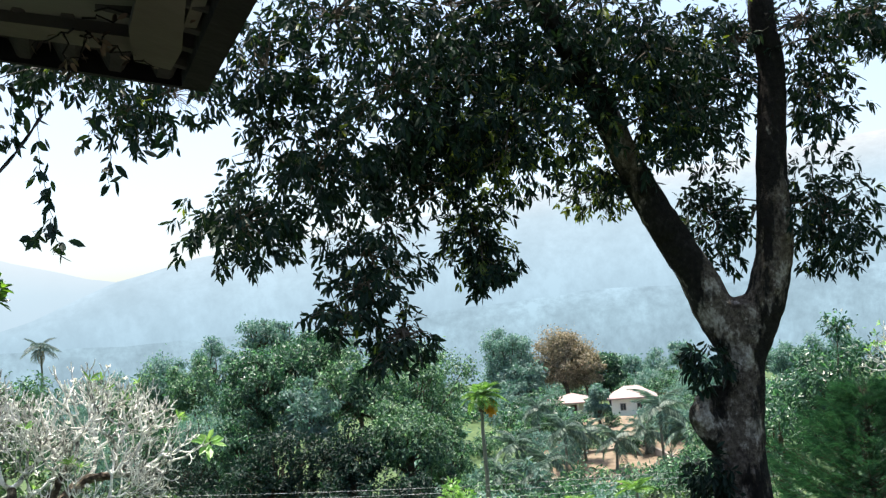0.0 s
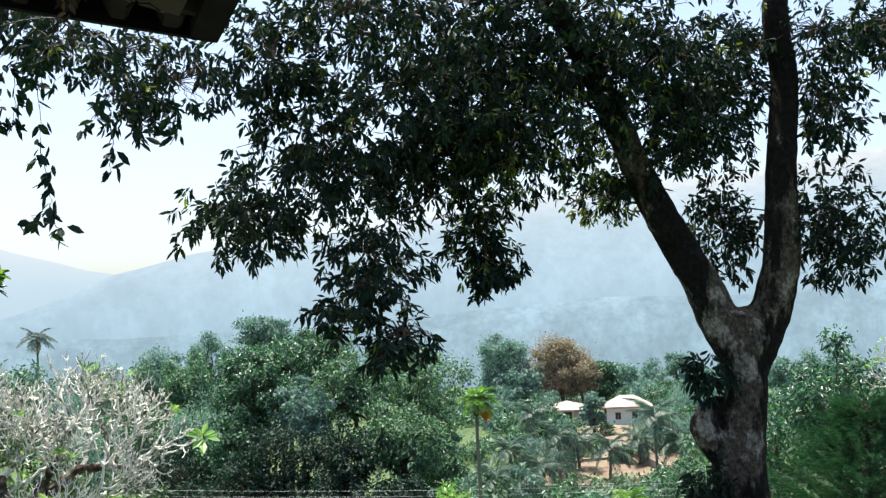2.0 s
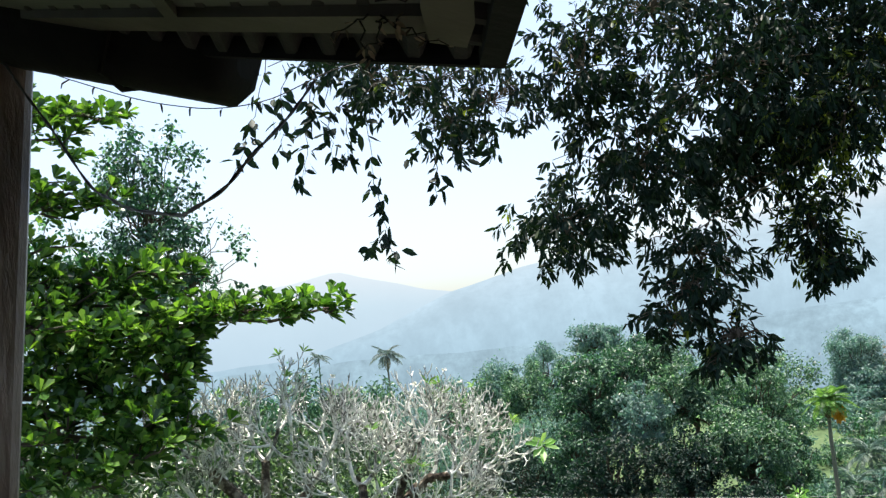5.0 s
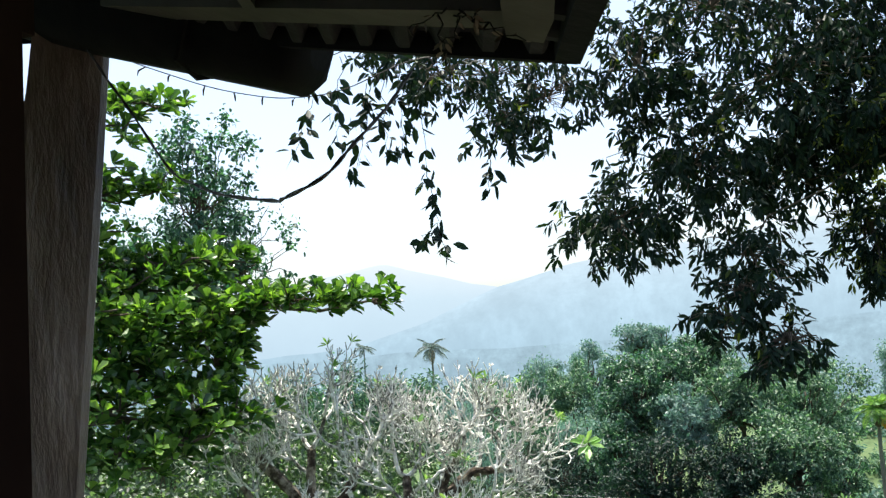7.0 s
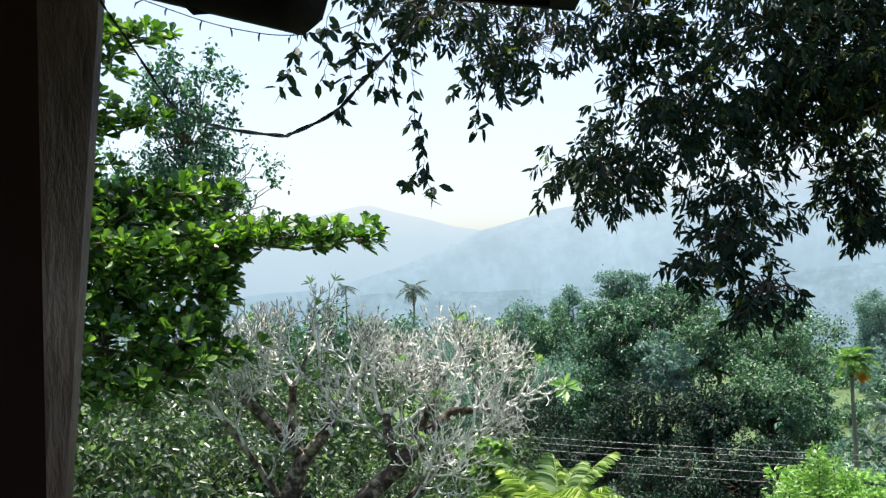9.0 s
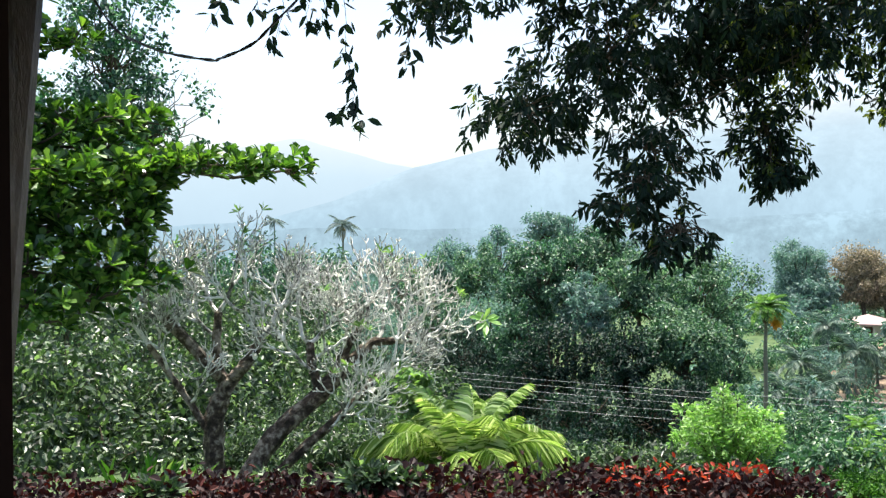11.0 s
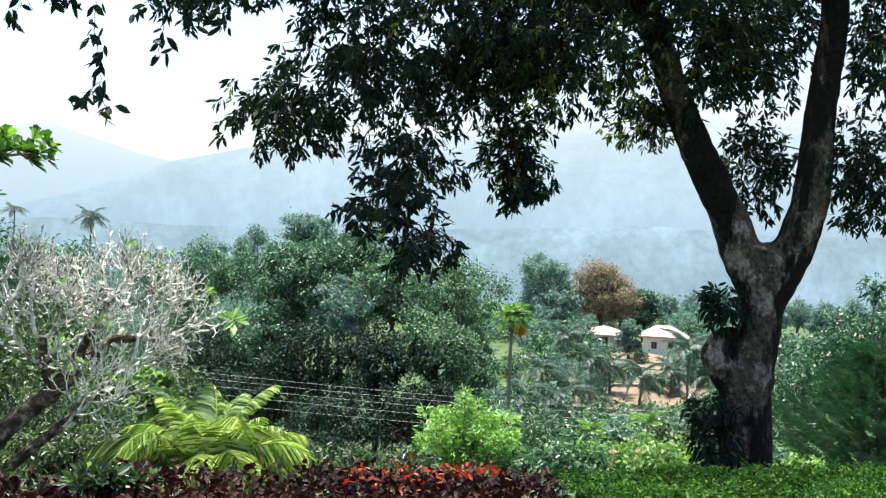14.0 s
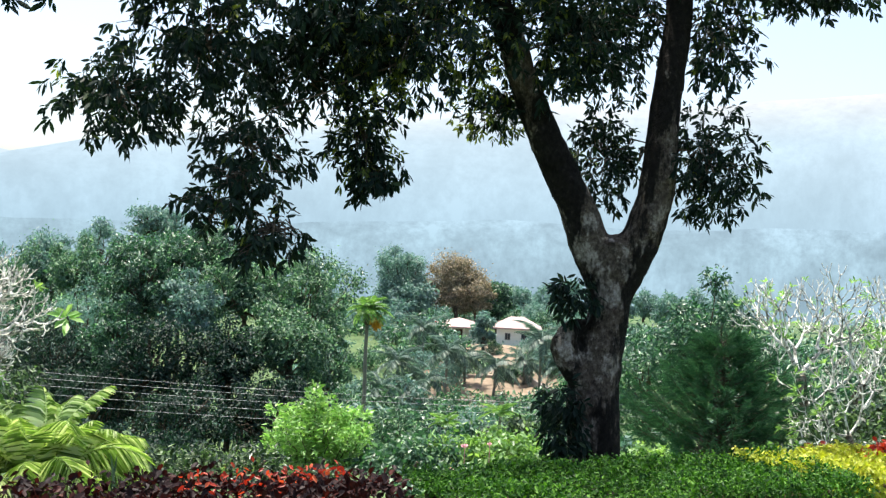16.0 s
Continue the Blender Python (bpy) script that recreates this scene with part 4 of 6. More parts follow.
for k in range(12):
    leafy_tree("tree", -34 + k * 3.0 + RNG.normal() * 0.4, 150 + 30 * (k % 3), -1.6 - 2.2 * RNG.random(), 5.0, 4.6, 0.8, 1300, HAZED_LEAF, "hazy tree at the valley's far side", lobes=8, group="far valley trees", trunk=0.3)
# undergrowth between the wood and the far bank
for k in range(30):
    az = -20 + 46 * ((k * 0.618) % 1.0)
    r = 56 + 38 * ((k * 0.37) % 1.0)
    leafy_tree("bush", az, r, ground_z(*bearing(az, r).xy) + 2.2 + 1.6 * RNG.random(), 2.6, 1.9, 0.36, 1100, (MID_LEAF, HAZED_LEAF, OLIVE_LEAF)[k % 3], "rounded shrub on the valley floor", lobes=7, group="valley shrubs", trunk=0.1, category="bush")
for k in range(34):
    az = -3 + 18 * ((k * 0.618 + 0.1) % 1.0)
    r = 84 + 48 * ((k * 0.41) % 1.0)
    if 6.5 < az < 12.5 and r > 96:
        continue
    leafy_tree("bush", az, r, ground_z(*bearing(az, r).xy) + 2.4 + 2.0 * RNG.random(), 2.6, 2.0, 0.42, 900, (HAZED_LEAF, OLIVE_LEAF, MID_LEAF)[k % 3], "hazy shrub on the far bank", lobes=7, group="far bank shrubs", trunk=0.1, category="bush")
for k in range(16):
    az = -2 + 8 * ((k * 0.618 + 0.2) % 1.0)
    r = 122 + 40 * ((k * 0.37) % 1.0)
    leafy_tree("bush", az, r, ground_z(*bearing(az, r).xy) + 3.0 + 2.0 * RNG.random(), 3.4, 2.4, 0.5, 900, (HAZED_LEAF, MID_LEAF)[k % 2], "hazy shrub by the far trees", lobes=7, group="far bank shrubs", trunk=0.1, category="bush")
for k in range(14):
    az = 3.0 + 9.6 * ((k * 0.618 + 0.35) % 1.0)
    r = 113 + 20 * ((k * 0.43) % 1.0)
    leafy_tree("bush", az, r, ground_z(*bearing(az, r).xy) + 1.5 + 1.0 * RNG.random(), 1.8, 1.3, 0.3, 1300, (HAZED_LEAF, MID_LEAF, OLIVE_LEAF)[k % 3], "hazy shrub before the far house", lobes=7, group="far bank shrubs", trunk=0.08, category="bush")
for k in range(22):
    az = 11.0 + 8.0 * ((k * 0.618 + 0.15) % 1.0)
    r = 118 + 44 * ((k * 0.43) % 1.0)
    leafy_tree("bush", az, r, ground_z(*bearing(az, r).xy) + 2.6 + 1.8 * RNG.random(), 2.6, 2.0, 0.36, 1800, (HAZED_LEAF, MID_LEAF, HAZED_LEAF)[k % 3], "hazy shrub beside the far house", lobes=9, group="far bank shrubs", trunk=0.1, category="bush")
for k in range(16):
    az = 2.5 + 12.0 * ((k * 0.618 + 0.25) % 1.0)
    r = 162 + 24 * ((k * 0.43) % 1.0)
    leafy_tree("tree", az, r, -8.2 + 0.9 * RNG.random(), 3.0, 2.2, 0.4, 2000, (HAZED_LEAF, MID_LEAF)[k % 2], "low hazy tree behind the far house", lobes=9, group=HT, trunk=0.15)
# growth on the steep slope under the garden, its shade painted in by dark leaves
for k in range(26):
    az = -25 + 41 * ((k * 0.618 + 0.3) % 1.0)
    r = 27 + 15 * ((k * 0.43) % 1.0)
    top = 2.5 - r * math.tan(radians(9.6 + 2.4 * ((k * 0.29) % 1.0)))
    leafy_tree("bush", az, r, top, 1.5, 1.3, 0.13, 3600, SHADE_LEAF, "shaded green shrub on the slope below the garden", lobes=8, group="slope shrubs", trunk=0.06, category="bush")
# trees on the right
leafy_tree("tree", 20.3, 32, 2.0, 1.6, 2.2, 0.16, 6000, MID_LEAF, "dense dark green tree beyond the conifer", lobes=10, group=VT, trunk=0.15)
leafy_tree("tree", 17.4, 34, 0.3, 1.7, 2.0, 0.16, 4200, MID_LEAF, "light green tree beyond the mango trunk", lobes=9, group=VT, trunk=0.12)
leafy_tree("tree", 15.2, 36, -0.9, 1.5, 1.7, 0.16, 3200, OLIVE_LEAF, "light green tree beyond the mango trunk", lobes=8, group=VT, trunk=0.12)
leafy_tree("tree", 23.4, 30, 1.2, 1.7, 2.2, 0.16, 4200, MID_LEAF, "light green tree beyond the conifer", lobes=9, group=VT, trunk=0.12)
leafy_tree("tree", 27.2, 28, 0.7, 2.0, 2.2, 0.16, 5200, MID_LEAF, "green tree behind the bare frangipani", lobes=10, group=VT, trunk=0.12)
leafy_tree("tree", 31.5, 28, 1.3, 2.2, 2.6, 0.16, 5200, MID_LEAF, "green tree behind the bare frangipani", lobes=10, group=VT, trunk=0.12)
leafy_tree("tree", 13.0, 40, -2.4, 1.9, 1.9, 0.18, 3600, MID_LEAF, "green tree beyond the mango trunk", lobes=9, group=VT, trunk=0.12)
for az, r, top, rx, rz in ((29.2, 25, 0.5, 1.8, 1.8), (24.8, 26, 0.0, 1.6, 1.7), (33.5, 24, 0.9, 1.9, 2.0)):
    leafy_tree("tree", az, r, top, rx, rz, 0.14, 5200, MID_LEAF, "light green tree behind the bare frangipani", lobes=16, group=VT, trunk=0.1, seed_gap=0.3)
for az, r, top, rx, rz, mat in ((26.0, 48, -0.6, 3.0, 3.0, HAZED_LEAF), (29.5, 44, 0.2, 2.8, 3.0, MID_LEAF), (33.0, 50, 0.6, 3.4, 3.4, HAZED_LEAF), (36.5, 42, 0.8, 3.0, 3.2, MID_LEAF), (23.0, 60, -2.0, 3.2, 3.0, HAZED_LEAF), (28.0, 70, -0.8, 4.0, 4.0, HAZED_LEAF), (33.0, 75, -0.2, 4.2, 4.0, HAZED_LEAF)):
    leafy_tree("tree", az, r, top, rx, rz, 0.2, 9000, mat, "hazy green tree on the garden's far slope", lobes=18, group=VT, trunk=0.2, seed_gap=0.3, airy=1.3)
# airy tree behind the almond tree
for az, top, rx, rz, n in ((-33.4, 9.7, 1.5, 1.9, 7600), (-31.6, 7.2, 1.9, 1.4, 6400), (-34.6, 7.2, 2.4, 1.7, 9000), (-39.5, 7.4, 1.8, 1.8, 6000)):
    leafy_tree("tree", az, 30, top, rx, rz, 0.13, n, MID_LEAF, "airy grey-green tree with open crown", lobes=26, group=VT, trunk=0.09, seed_gap=0.24, w=0.28, airy=1.5, open_air=0.04)
# glossy bushes at the left of the garden
for az, r, top, rx, rz in ((-33.5, 16, 0.9, 1.3, 1.2), (-37.5, 15, 1.4, 1.3, 1.3), (-29.5, 17, 0.6, 1.2, 1.1), (-41.5, 14, 1.5, 1.4, 1.3), (-35.5, 12.6, 0.4, 1.0, 0.8), (-31, 13, 0.2, 0.9, 0.7), (-26, 15, -0.2, 0.9, 0.6), (-36, 19, 2.4, 1.7, 1.8), (-40.5, 19, 2.6, 1.7, 1.9), (-31.5, 20, 1.8, 1.6, 1.7), (-27.5, 20, 0.9, 1.5, 1.4), (-23.5, 14, -0.3, 0.7, 0.5), (-20.5, 15, -0.6, 0.8, 0.5)):
    leafy_tree("bush", az, r, top, rx, rz, 0.095, 10000, BUSH_LEAF, "glossy green garden bush in dappled sun", lobes=22, seed_gap=0.27, w=0.24, airy=2.3, open_air=-0.02, group="garden bushes", trunk=0.05, category="bush")
for az, r, top, rx in ((-29.5, 23, 2.0, 1.7), (-26.0, 22, 1.5, 1.5), (-22.6, 21, 0.9, 1.3), (-19.4, 20, 0.2, 1.2), (-24.2, 17.5, 0.6, 1.0), (-28.0, 15.5, 0.7, 0.9), (-17.4, 24, -0.2, 1.4)):
    leafy_tree("bush", az, r, top, rx, rx * 0.95, 0.10, 8000, BUSH_LEAF, "shaded green bush behind the bare frangipani", lobes=20, seed_gap=0.27, w=0.22, group="garden bushes", trunk=0.05, category="bush", airy=2.2)
for az, r, top, rx in ((25.2, 15.5, 0.5, 0.9), (28.4, 14.5, 0.8, 1.0), (31.5, 15, 1.1, 1.1), (34.5, 15, 1.3, 1.1)):
    leafy_tree("bush", az, r, top, rx, rx, 0.09, 8000, BUSH_LEAF, "shaded green bush among the frangipani stems", lobes=20, seed_gap=0.27, w=0.22, group="garden bushes", trunk=0.05, category="bush", airy=2.2)
# light shrubs beyond the hedge
def plume_shrub(az, r, top, wide, plumes, leaf, mat, label):
    """Many upright stems, each a feathery plume of small leaves."""
    base = bearing(az, r)
    base.z = ground_z(base.x, base.y) - 0.1
    bush = thing("bush", base, label, "bush", "garden bushes")
    stems, leaves = Geo(), Geo()
    for k in range(plumes):
        a, f = 2.4 * k, math.sqrt((k + 0.5) / plumes)
        foot = np.array([math.cos(a), math.sin(a), 0]) * f * wide * 0.35
        h = (top - base.z) * (1 - 0.45 * f * f) * (0.82 + 0.26 * RNG.random())
        tip = foot * 2.5 + (RNG.normal() * 0.05, RNG.normal() * 0.05, h)
        line = bend(foot, tip, 8, -0.02, 0.015)
        stems.tube(line, np.linspace(0.012, 0.003, 8), 5)
        n = int(150 + 120 * RNG.random())
        u = 1 - 0.62 * RNG.random(n) ** 1.3
        on = np.stack([np.interp(u, np.linspace(0, 1, 8), line[:, c]) for c in range(3)], -1)
        out = unit(RNG.normal(size=(n, 3)) * (1, 1, 0.25))
        reach = (0.03 + 0.17 * RNG.random(n) * np.sqrt(np.clip(1.02 - u, 0, 1)) * 1.6)[:, None]
        leaves.leaves(on + out * reach + (0, 0, 0.03), out + RNG.normal(size=(n, 3)) * 0.4 + (0, 0, 0.35), unit(RNG.normal(size=(n, 3)) + (0, 0, 1)), leaf * (0.6 + 0.7 * RNG.random(n)), 0.17, 0.15, 0.05, 0.15)
    tagged(part("stem", stems, DARK_BARK, bush), kind="stuff")
    part("foliage", leaves, mat, bush)


plume_shrub(0.1, 13.0, 0.42, 0.75, 34, 0.075, LIME_LEAF, "bright lime green feathery shrub")
leafy_tree("bush", -17.2, 12.0, 0.98, 0.24, 0.75, 0.085, 3000, BRIGHT_LEAF, "bright green climber beside the frangipani", lobes=12, seed_gap=0.34, w=0.26, group="garden bushes", trunk=0.03, category="bush")
plume_shrub(4.0, 14.0, 0.05, 0.6, 18, 0.07, OLIVE_LEAF, "grey-green feathery shrub beside the lime one")
for az, r, top, rx, rz, mat in ((4.4, 12.6, 0.05, 0.6, 0.45, OLIVE_LEAF), (6.6, 12.0, 0.12, 0.62, 0.5, OLIVE_LEAF), (9.2, 12.2, 0.34, 0.62, 0.6, BRIGHT_LEAF), (11.2, 11.8, 0.38, 0.5, 0.55, BRIGHT_LEAF), (5.6, 10.0, 0.1, 0.5, 0.4, OLIVE_LEAF), (8.2, 9.6, 0.22, 0.48, 0.42, BRIGHT_LEAF), (10.4, 9.7, 0.30, 0.42, 0.4, MID_LEAF),
                                (2.6, 15.5, -0.2, 0.7, 0.5, MID_LEAF), (10.6, 15, 0.0, 0.8, 0.6, BUSH_LEAF), (7.6, 15.5, -0.2, 0.8, 0.6, MID_LEAF), (13.5, 13, 0.2, 0.7, 0.6, MID_LEAF), (17.6, 12.2, 0.2, 0.5, 0.5, BRIGHT_LEAF), (26.6, 12.5, 0.5, 0.7, 0.7, BUSH_LEAF), (29.5, 12.8, 0.8, 0.9, 0.8, BUSH_LEAF)):
    leafy_tree("bush", az, r, top, rx * 1.1, rz * 1.1, 0.072, 5200, mat, "light green flowering garden shrub in sun", lobes=14, seed_gap=0.28, w=0.24, group="garden bushes", trunk=0.03, category="bush")
for az, r, top, rx, rz in ((-3.5, 17, -0.9, 0.9, 0.6), (-7, 18, -1.2, 1.0, 0.6), (0.8, 18, -0.9, 0.9, 0.6), (12.5, 19, -0.6, 1.0, 0.7), (-11, 16, -1.0, 0.8, 0.5), (-19, 13, 0.2, 0.6, 0.6), (-21.5, 12, 0.0, 0.5, 0.4), (-24.6, 13.2, 0.5, 0.8, 0.7), (-22.6, 15.5, 0.3, 0.9, 0.8), (-19.6, 17, -0.3, 0.9, 0.8), (-26.2, 12.2, 0.3, 0.6, 0.5), (-22.0, 11.4, 0.35, 0.5, 0.4), (-8.2, 10.2, 0.25, 0.5, 0.35), (-5.2, 10.6, 0.2, 0.5, 0.35), (-2.6, 10.4, 0.25, 0.45, 0.35), (-17.0, 9.0, 0.35, 0.4, 0.35), (-20.5, 8.8, 0.35, 0.45, 0.35), (-24.5, 8.9, 0.35, 0.5, 0.35), (-29.0, 8.8, 0.35, 0.5, 0.4), (0.6, 10.0, 0.25, 0.4, 0.3), (-10.8, 10.8, 0.3, 0.5, 0.4)):
    leafy_tree("bush", az, r, top, rx, rz, 0.07, 4000, BUSH_LEAF, "low green shrub on the garden slope", lobes=8, group="garden bushes", trunk=0.03, category="bush")


# ---------------------------------------------------------------- almond tree with tiered branches
def build_almond():
    base = bearing(-48, 11.5)
    tree = thing("almond_tree", base, "tropical almond tree with flat tiers of large bright green leaves", "tree")
    b = np.array(base)
    g = Geo()
    g.tube(bend((0, 0, -0.1), (0.1, 0.1, 6.2), 12, 0, 0.03), np.linspace(0.2, 0.09, 12), 10, 0.03)
    part("trunk", g, GREY_BARK, tree)
    tiers = ((-22.6, 3.0, 10.6, 0.22, 0.17, 20), (-24.8, 3.3, 10.5, 0.3, 0.2, 34), (-27.2, 3.2, 10.5, 0.36, 0.22, 46), (-29.6, 3.0, 10.5, 0.42, 0.28, 60), (-32.0, 2.4, 10.4, 0.55, 0.3, 90), (-35.0, 2.6, 10.3, 0.6, 0.3, 90), (-38.5, 3.2, 10.3, 0.7, 0.3, 90),
             (-31.3, 5.6, 10.9, 0.35, 0.2, 46), (-34.0, 5.4, 10.8, 0.5, 0.2, 60), (-38.0, 5.4, 10.8, 0.6, 0.2, 60),
             (-34.2, 9.6, 11.0, 0.32, 0.13, 34), (-37.4, 9.4, 11.0, 0.5, 0.18, 56), (-34.2, 14.0, 11.2, 0.3, 0.14, 32), (-37.0, 14.0, 11.2, 0.42, 0.2, 50), (-36.0, 12.8, 11.2, 0.25, 0.1, 18),
             (-31.4, 0.2, 10.2, 0.35, 0.3, 60), (-34.0, -0.4, 10.2, 0.5, 0.42, 90), (-38.0, 0.2, 10.2, 0.6, 0.45, 90), (-31.8, -1.4, 10.0, 0.25, 0.25, 34), (-36.0, 1.6, 10.4, 0.6, 0.3, 60), (-33.2, 4.0, 10.7, 0.4, 0.3, 50), (-36.4, 4.2, 10.7, 0.5, 0.3, 50), (-38.2, 7.2, 10.9, 0.4, 0.2, 30), (-39, 11.5, 11.0, 0.5, 0.4, 40), (-33.2, -2.2, 9.9, 0.35, 0.3, 40), (-36.6, -2.0, 9.9, 0.5, 0.35, 50), (-39.8, -2.2, 9.9, 0.5, 0.4, 50), (-31.0, 1.4, 10.3, 0.35, 0.2, 36), (-33.0, -3.8, 9.8, 0.4, 0.35, 46), (-36.0, -4.2, 9.8, 0.5, 0.35, 50), (-30.4, -2.8, 9.9, 0.22, 0.2, 22), (-39.0, -4.4, 9.8, 0.5, 0.4, 50))
    crown, limbs = Geo(), Geo()
    for az, el, r, w, h, n in tiers:
        c = np.array(bearing(az - 1.3, r, 2.5 + r * math.tan(radians(el)))) - b
        n = int(n * 0.72)
        d, p = in_ball(n, 0.5)
        pos = c + p * (w * 1.05, w * 1.05, h * 0.72) + RNG.normal(size=(n, 3)) * (0.09, 0.09, 0.04)
        whorls(crown, pos, d * (0.7, 0.7, 0.4) + (0.1, 0, 0.6), 8, 0.152, 0.95, 0.11, 0.25, 0.1, 0.3, 0.06, 0.78)
        limbs.tube(bend((0.05, 0.05, max(0.6, c[2] - 0.3)), c, 9, -0.1, 0.05), np.linspace(0.05, 0.012, 9), 7)
        for q in pos[::4]:
            limbs.tube(bend(c + (q - c) * 0.2 - (0, 0, 0.05), q, 4, 0, 0.02), np.linspace(0.014, 0.008, 4), 5)
    tagged(part("limb", limbs, DARK_BARK, tree), kind="stuff")
    part("crown", crown, ALMOND_LEAF, tree)


build_almond()


# ---------------------------------------------------------------- bare frangipani trees
def frangipani(name, base, stems, levels, label, leafy=0.05, flowers=0.05, twist=0.42, tip=0.0047, leafmat=BRIGHT_LEAF, forks=3):
    """Stout forking stems that divide again and again into blunt upturned tips."""
    b = np.array(base)
    tree = thing(name, base, label, "tree", "frangipani trees")
    tips = []

    def grow(geo, p, d, length, rad, level):
        d = unit(d)
        q = p + d * length + np.array([0, 0, 0.12 * length])
        bow = RNG.normal(size=3) * length * 0.06
        end = max(tip, rad * 0.72)
        geo.tube(smooth_line([p, p + d * length * 0.35 + bow + (0, 0, -0.07 * length), p + d * length * 0.7 + bow * 0.7 + (0, 0, -0.03 * length), q], 6), np.linspace(rad, end, 6), 7 if rad > 0.02 else 5, 0.03)
        if level == 0:
            tips.append((q, d))
            return
        k = forks if RNG.random() < 0.5 else 2
        a = unit(np.cross(d, RNG.normal(size=3)))
        c = np.cross(d, a)
        for i in range(k):
            th = 2 * math.pi * i / k + RNG.random() * 0.8
            side = a * math.cos(th) + c * math.sin(th)
            nd = unit(d * 0.75 + side * (0.5 + 0.35 * RNG.random()) * twist * 2 + np.array([0, 0, 0.10 + 0.22 * (level < 2)]))
            grow(geo, q, nd, length * (0.62 + 0.26 * RNG.random()), end, level - 1)

    for pts, r0, r1, kids in stems:
        g = Geo()
        line = smooth_line(np.array(pts) - b, 14)
        g.tube(line, np.linspace(r0, r1, 14), 10, 0.09)
        part("stem", g, STEM_BARK, tree)
        for at, d, length, rad in kids:
            g = Geo()
            grow(g, line[int(at * 13)], np.array(d, float) * (1.15, 1.15, 0.8), length * 0.70, rad * 0.76, levels)
            part("branch", g, GREY_BARK, tree, "pale grey bare branch")
    pos = np.array([t[0] for t in tips])
    d = np.array([t[1] for t in tips])
    pick = RNG.random(len(pos)) < leafy
    if pick.any():
        for k in np.flatnonzero(pick):
            g = Geo()
            whorls(g, pos[k : k + 1], d[k : k + 1] + (0, 0, 0.3), 7, 0.10, 1.1, 0.10, 0.13, 0.1, 0.2)
            part("leaf_tuft", g, leafmat, tree, "yellow-green leaf tuft")
    pick = RNG.random(len(pos)) < flowers
    if pick.any():
        for k in np.flatnonzero(pick):
            g = Geo()
            whorls(g, pos[k : k + 1] + d[k] * 0.02, d[k : k + 1], 9, 0.05, 1.1, 0.25, 0.3, 0.0, 0.3)
            part("flower", g, PETAL, tree, "white flower cluster")
    return tree


B1 = bearing(-28.1, 10.5, -0.05)


def sp(az, z, r=10.5):
    return tuple(bearing(az, r, z))


frangipani("frangipani_tree", B1, [
    ([sp(-28.1, -0.05), sp(-28.2, 0.4), sp(-27.9, 0.7), sp(-27.3, 0.92)], 0.11, 0.085, []),
    ([sp(-27.4, 0.88), sp(-28.6, 1.12), sp(-29.8, 1.38), sp(-30.8, 1.56)], 0.07, 0.05, [(0.6, (-0.3, -0.2, 0.8), 0.42, 0.035), (1.0, (-0.6, 0, 0.6), 0.45, 0.04), (1.0, (-0.3, 0.5, 0.7), 0.40, 0.035)]),
    ([sp(-27.3, 0.9), sp(-26.4, 1.1, 10.4), sp(-25.6, 1.35, 10.4)], 0.07, 0.05, [(1.0, (0.5, 0, 0.8), 0.42, 0.04), (1.0, (-0.3, -0.3, 0.9), 0.42, 0.036), (1.0, (0.2, 0.5, 0.8), 0.42, 0.036)]),
    ([sp(-27.6, 0.85), sp(-28.0, 1.2, 10.55), sp(-27.9, 1.6, 10.6)], 0.05, 0.04, [(1.0, (0.3, 0.2, 0.9), 0.40, 0.034), (1.0, (-0.5, 0.2, 0.8), 0.40, 0.034), (0.7, (-0.6, 0, 0.6), 0.34, 0.03)]),
    ([sp(-28.3, 0.35), sp(-29.6, 0.75), sp(-31.6, 1.3)], 0.04, 0.03, [(1.0, (-0.5, 0, 0.7), 0.36, 0.03), (0.8, (0.0, -0.3, 0.8), 0.32, 0.026), (0.5, (0.5, -0.3, 0.6), 0.32, 0.026)]),
], 5, "bare pale-branched frangipani tree with few leaves", 0.010, 0.008)
B2 = bearing(-26.6, 9.9, -0.05)
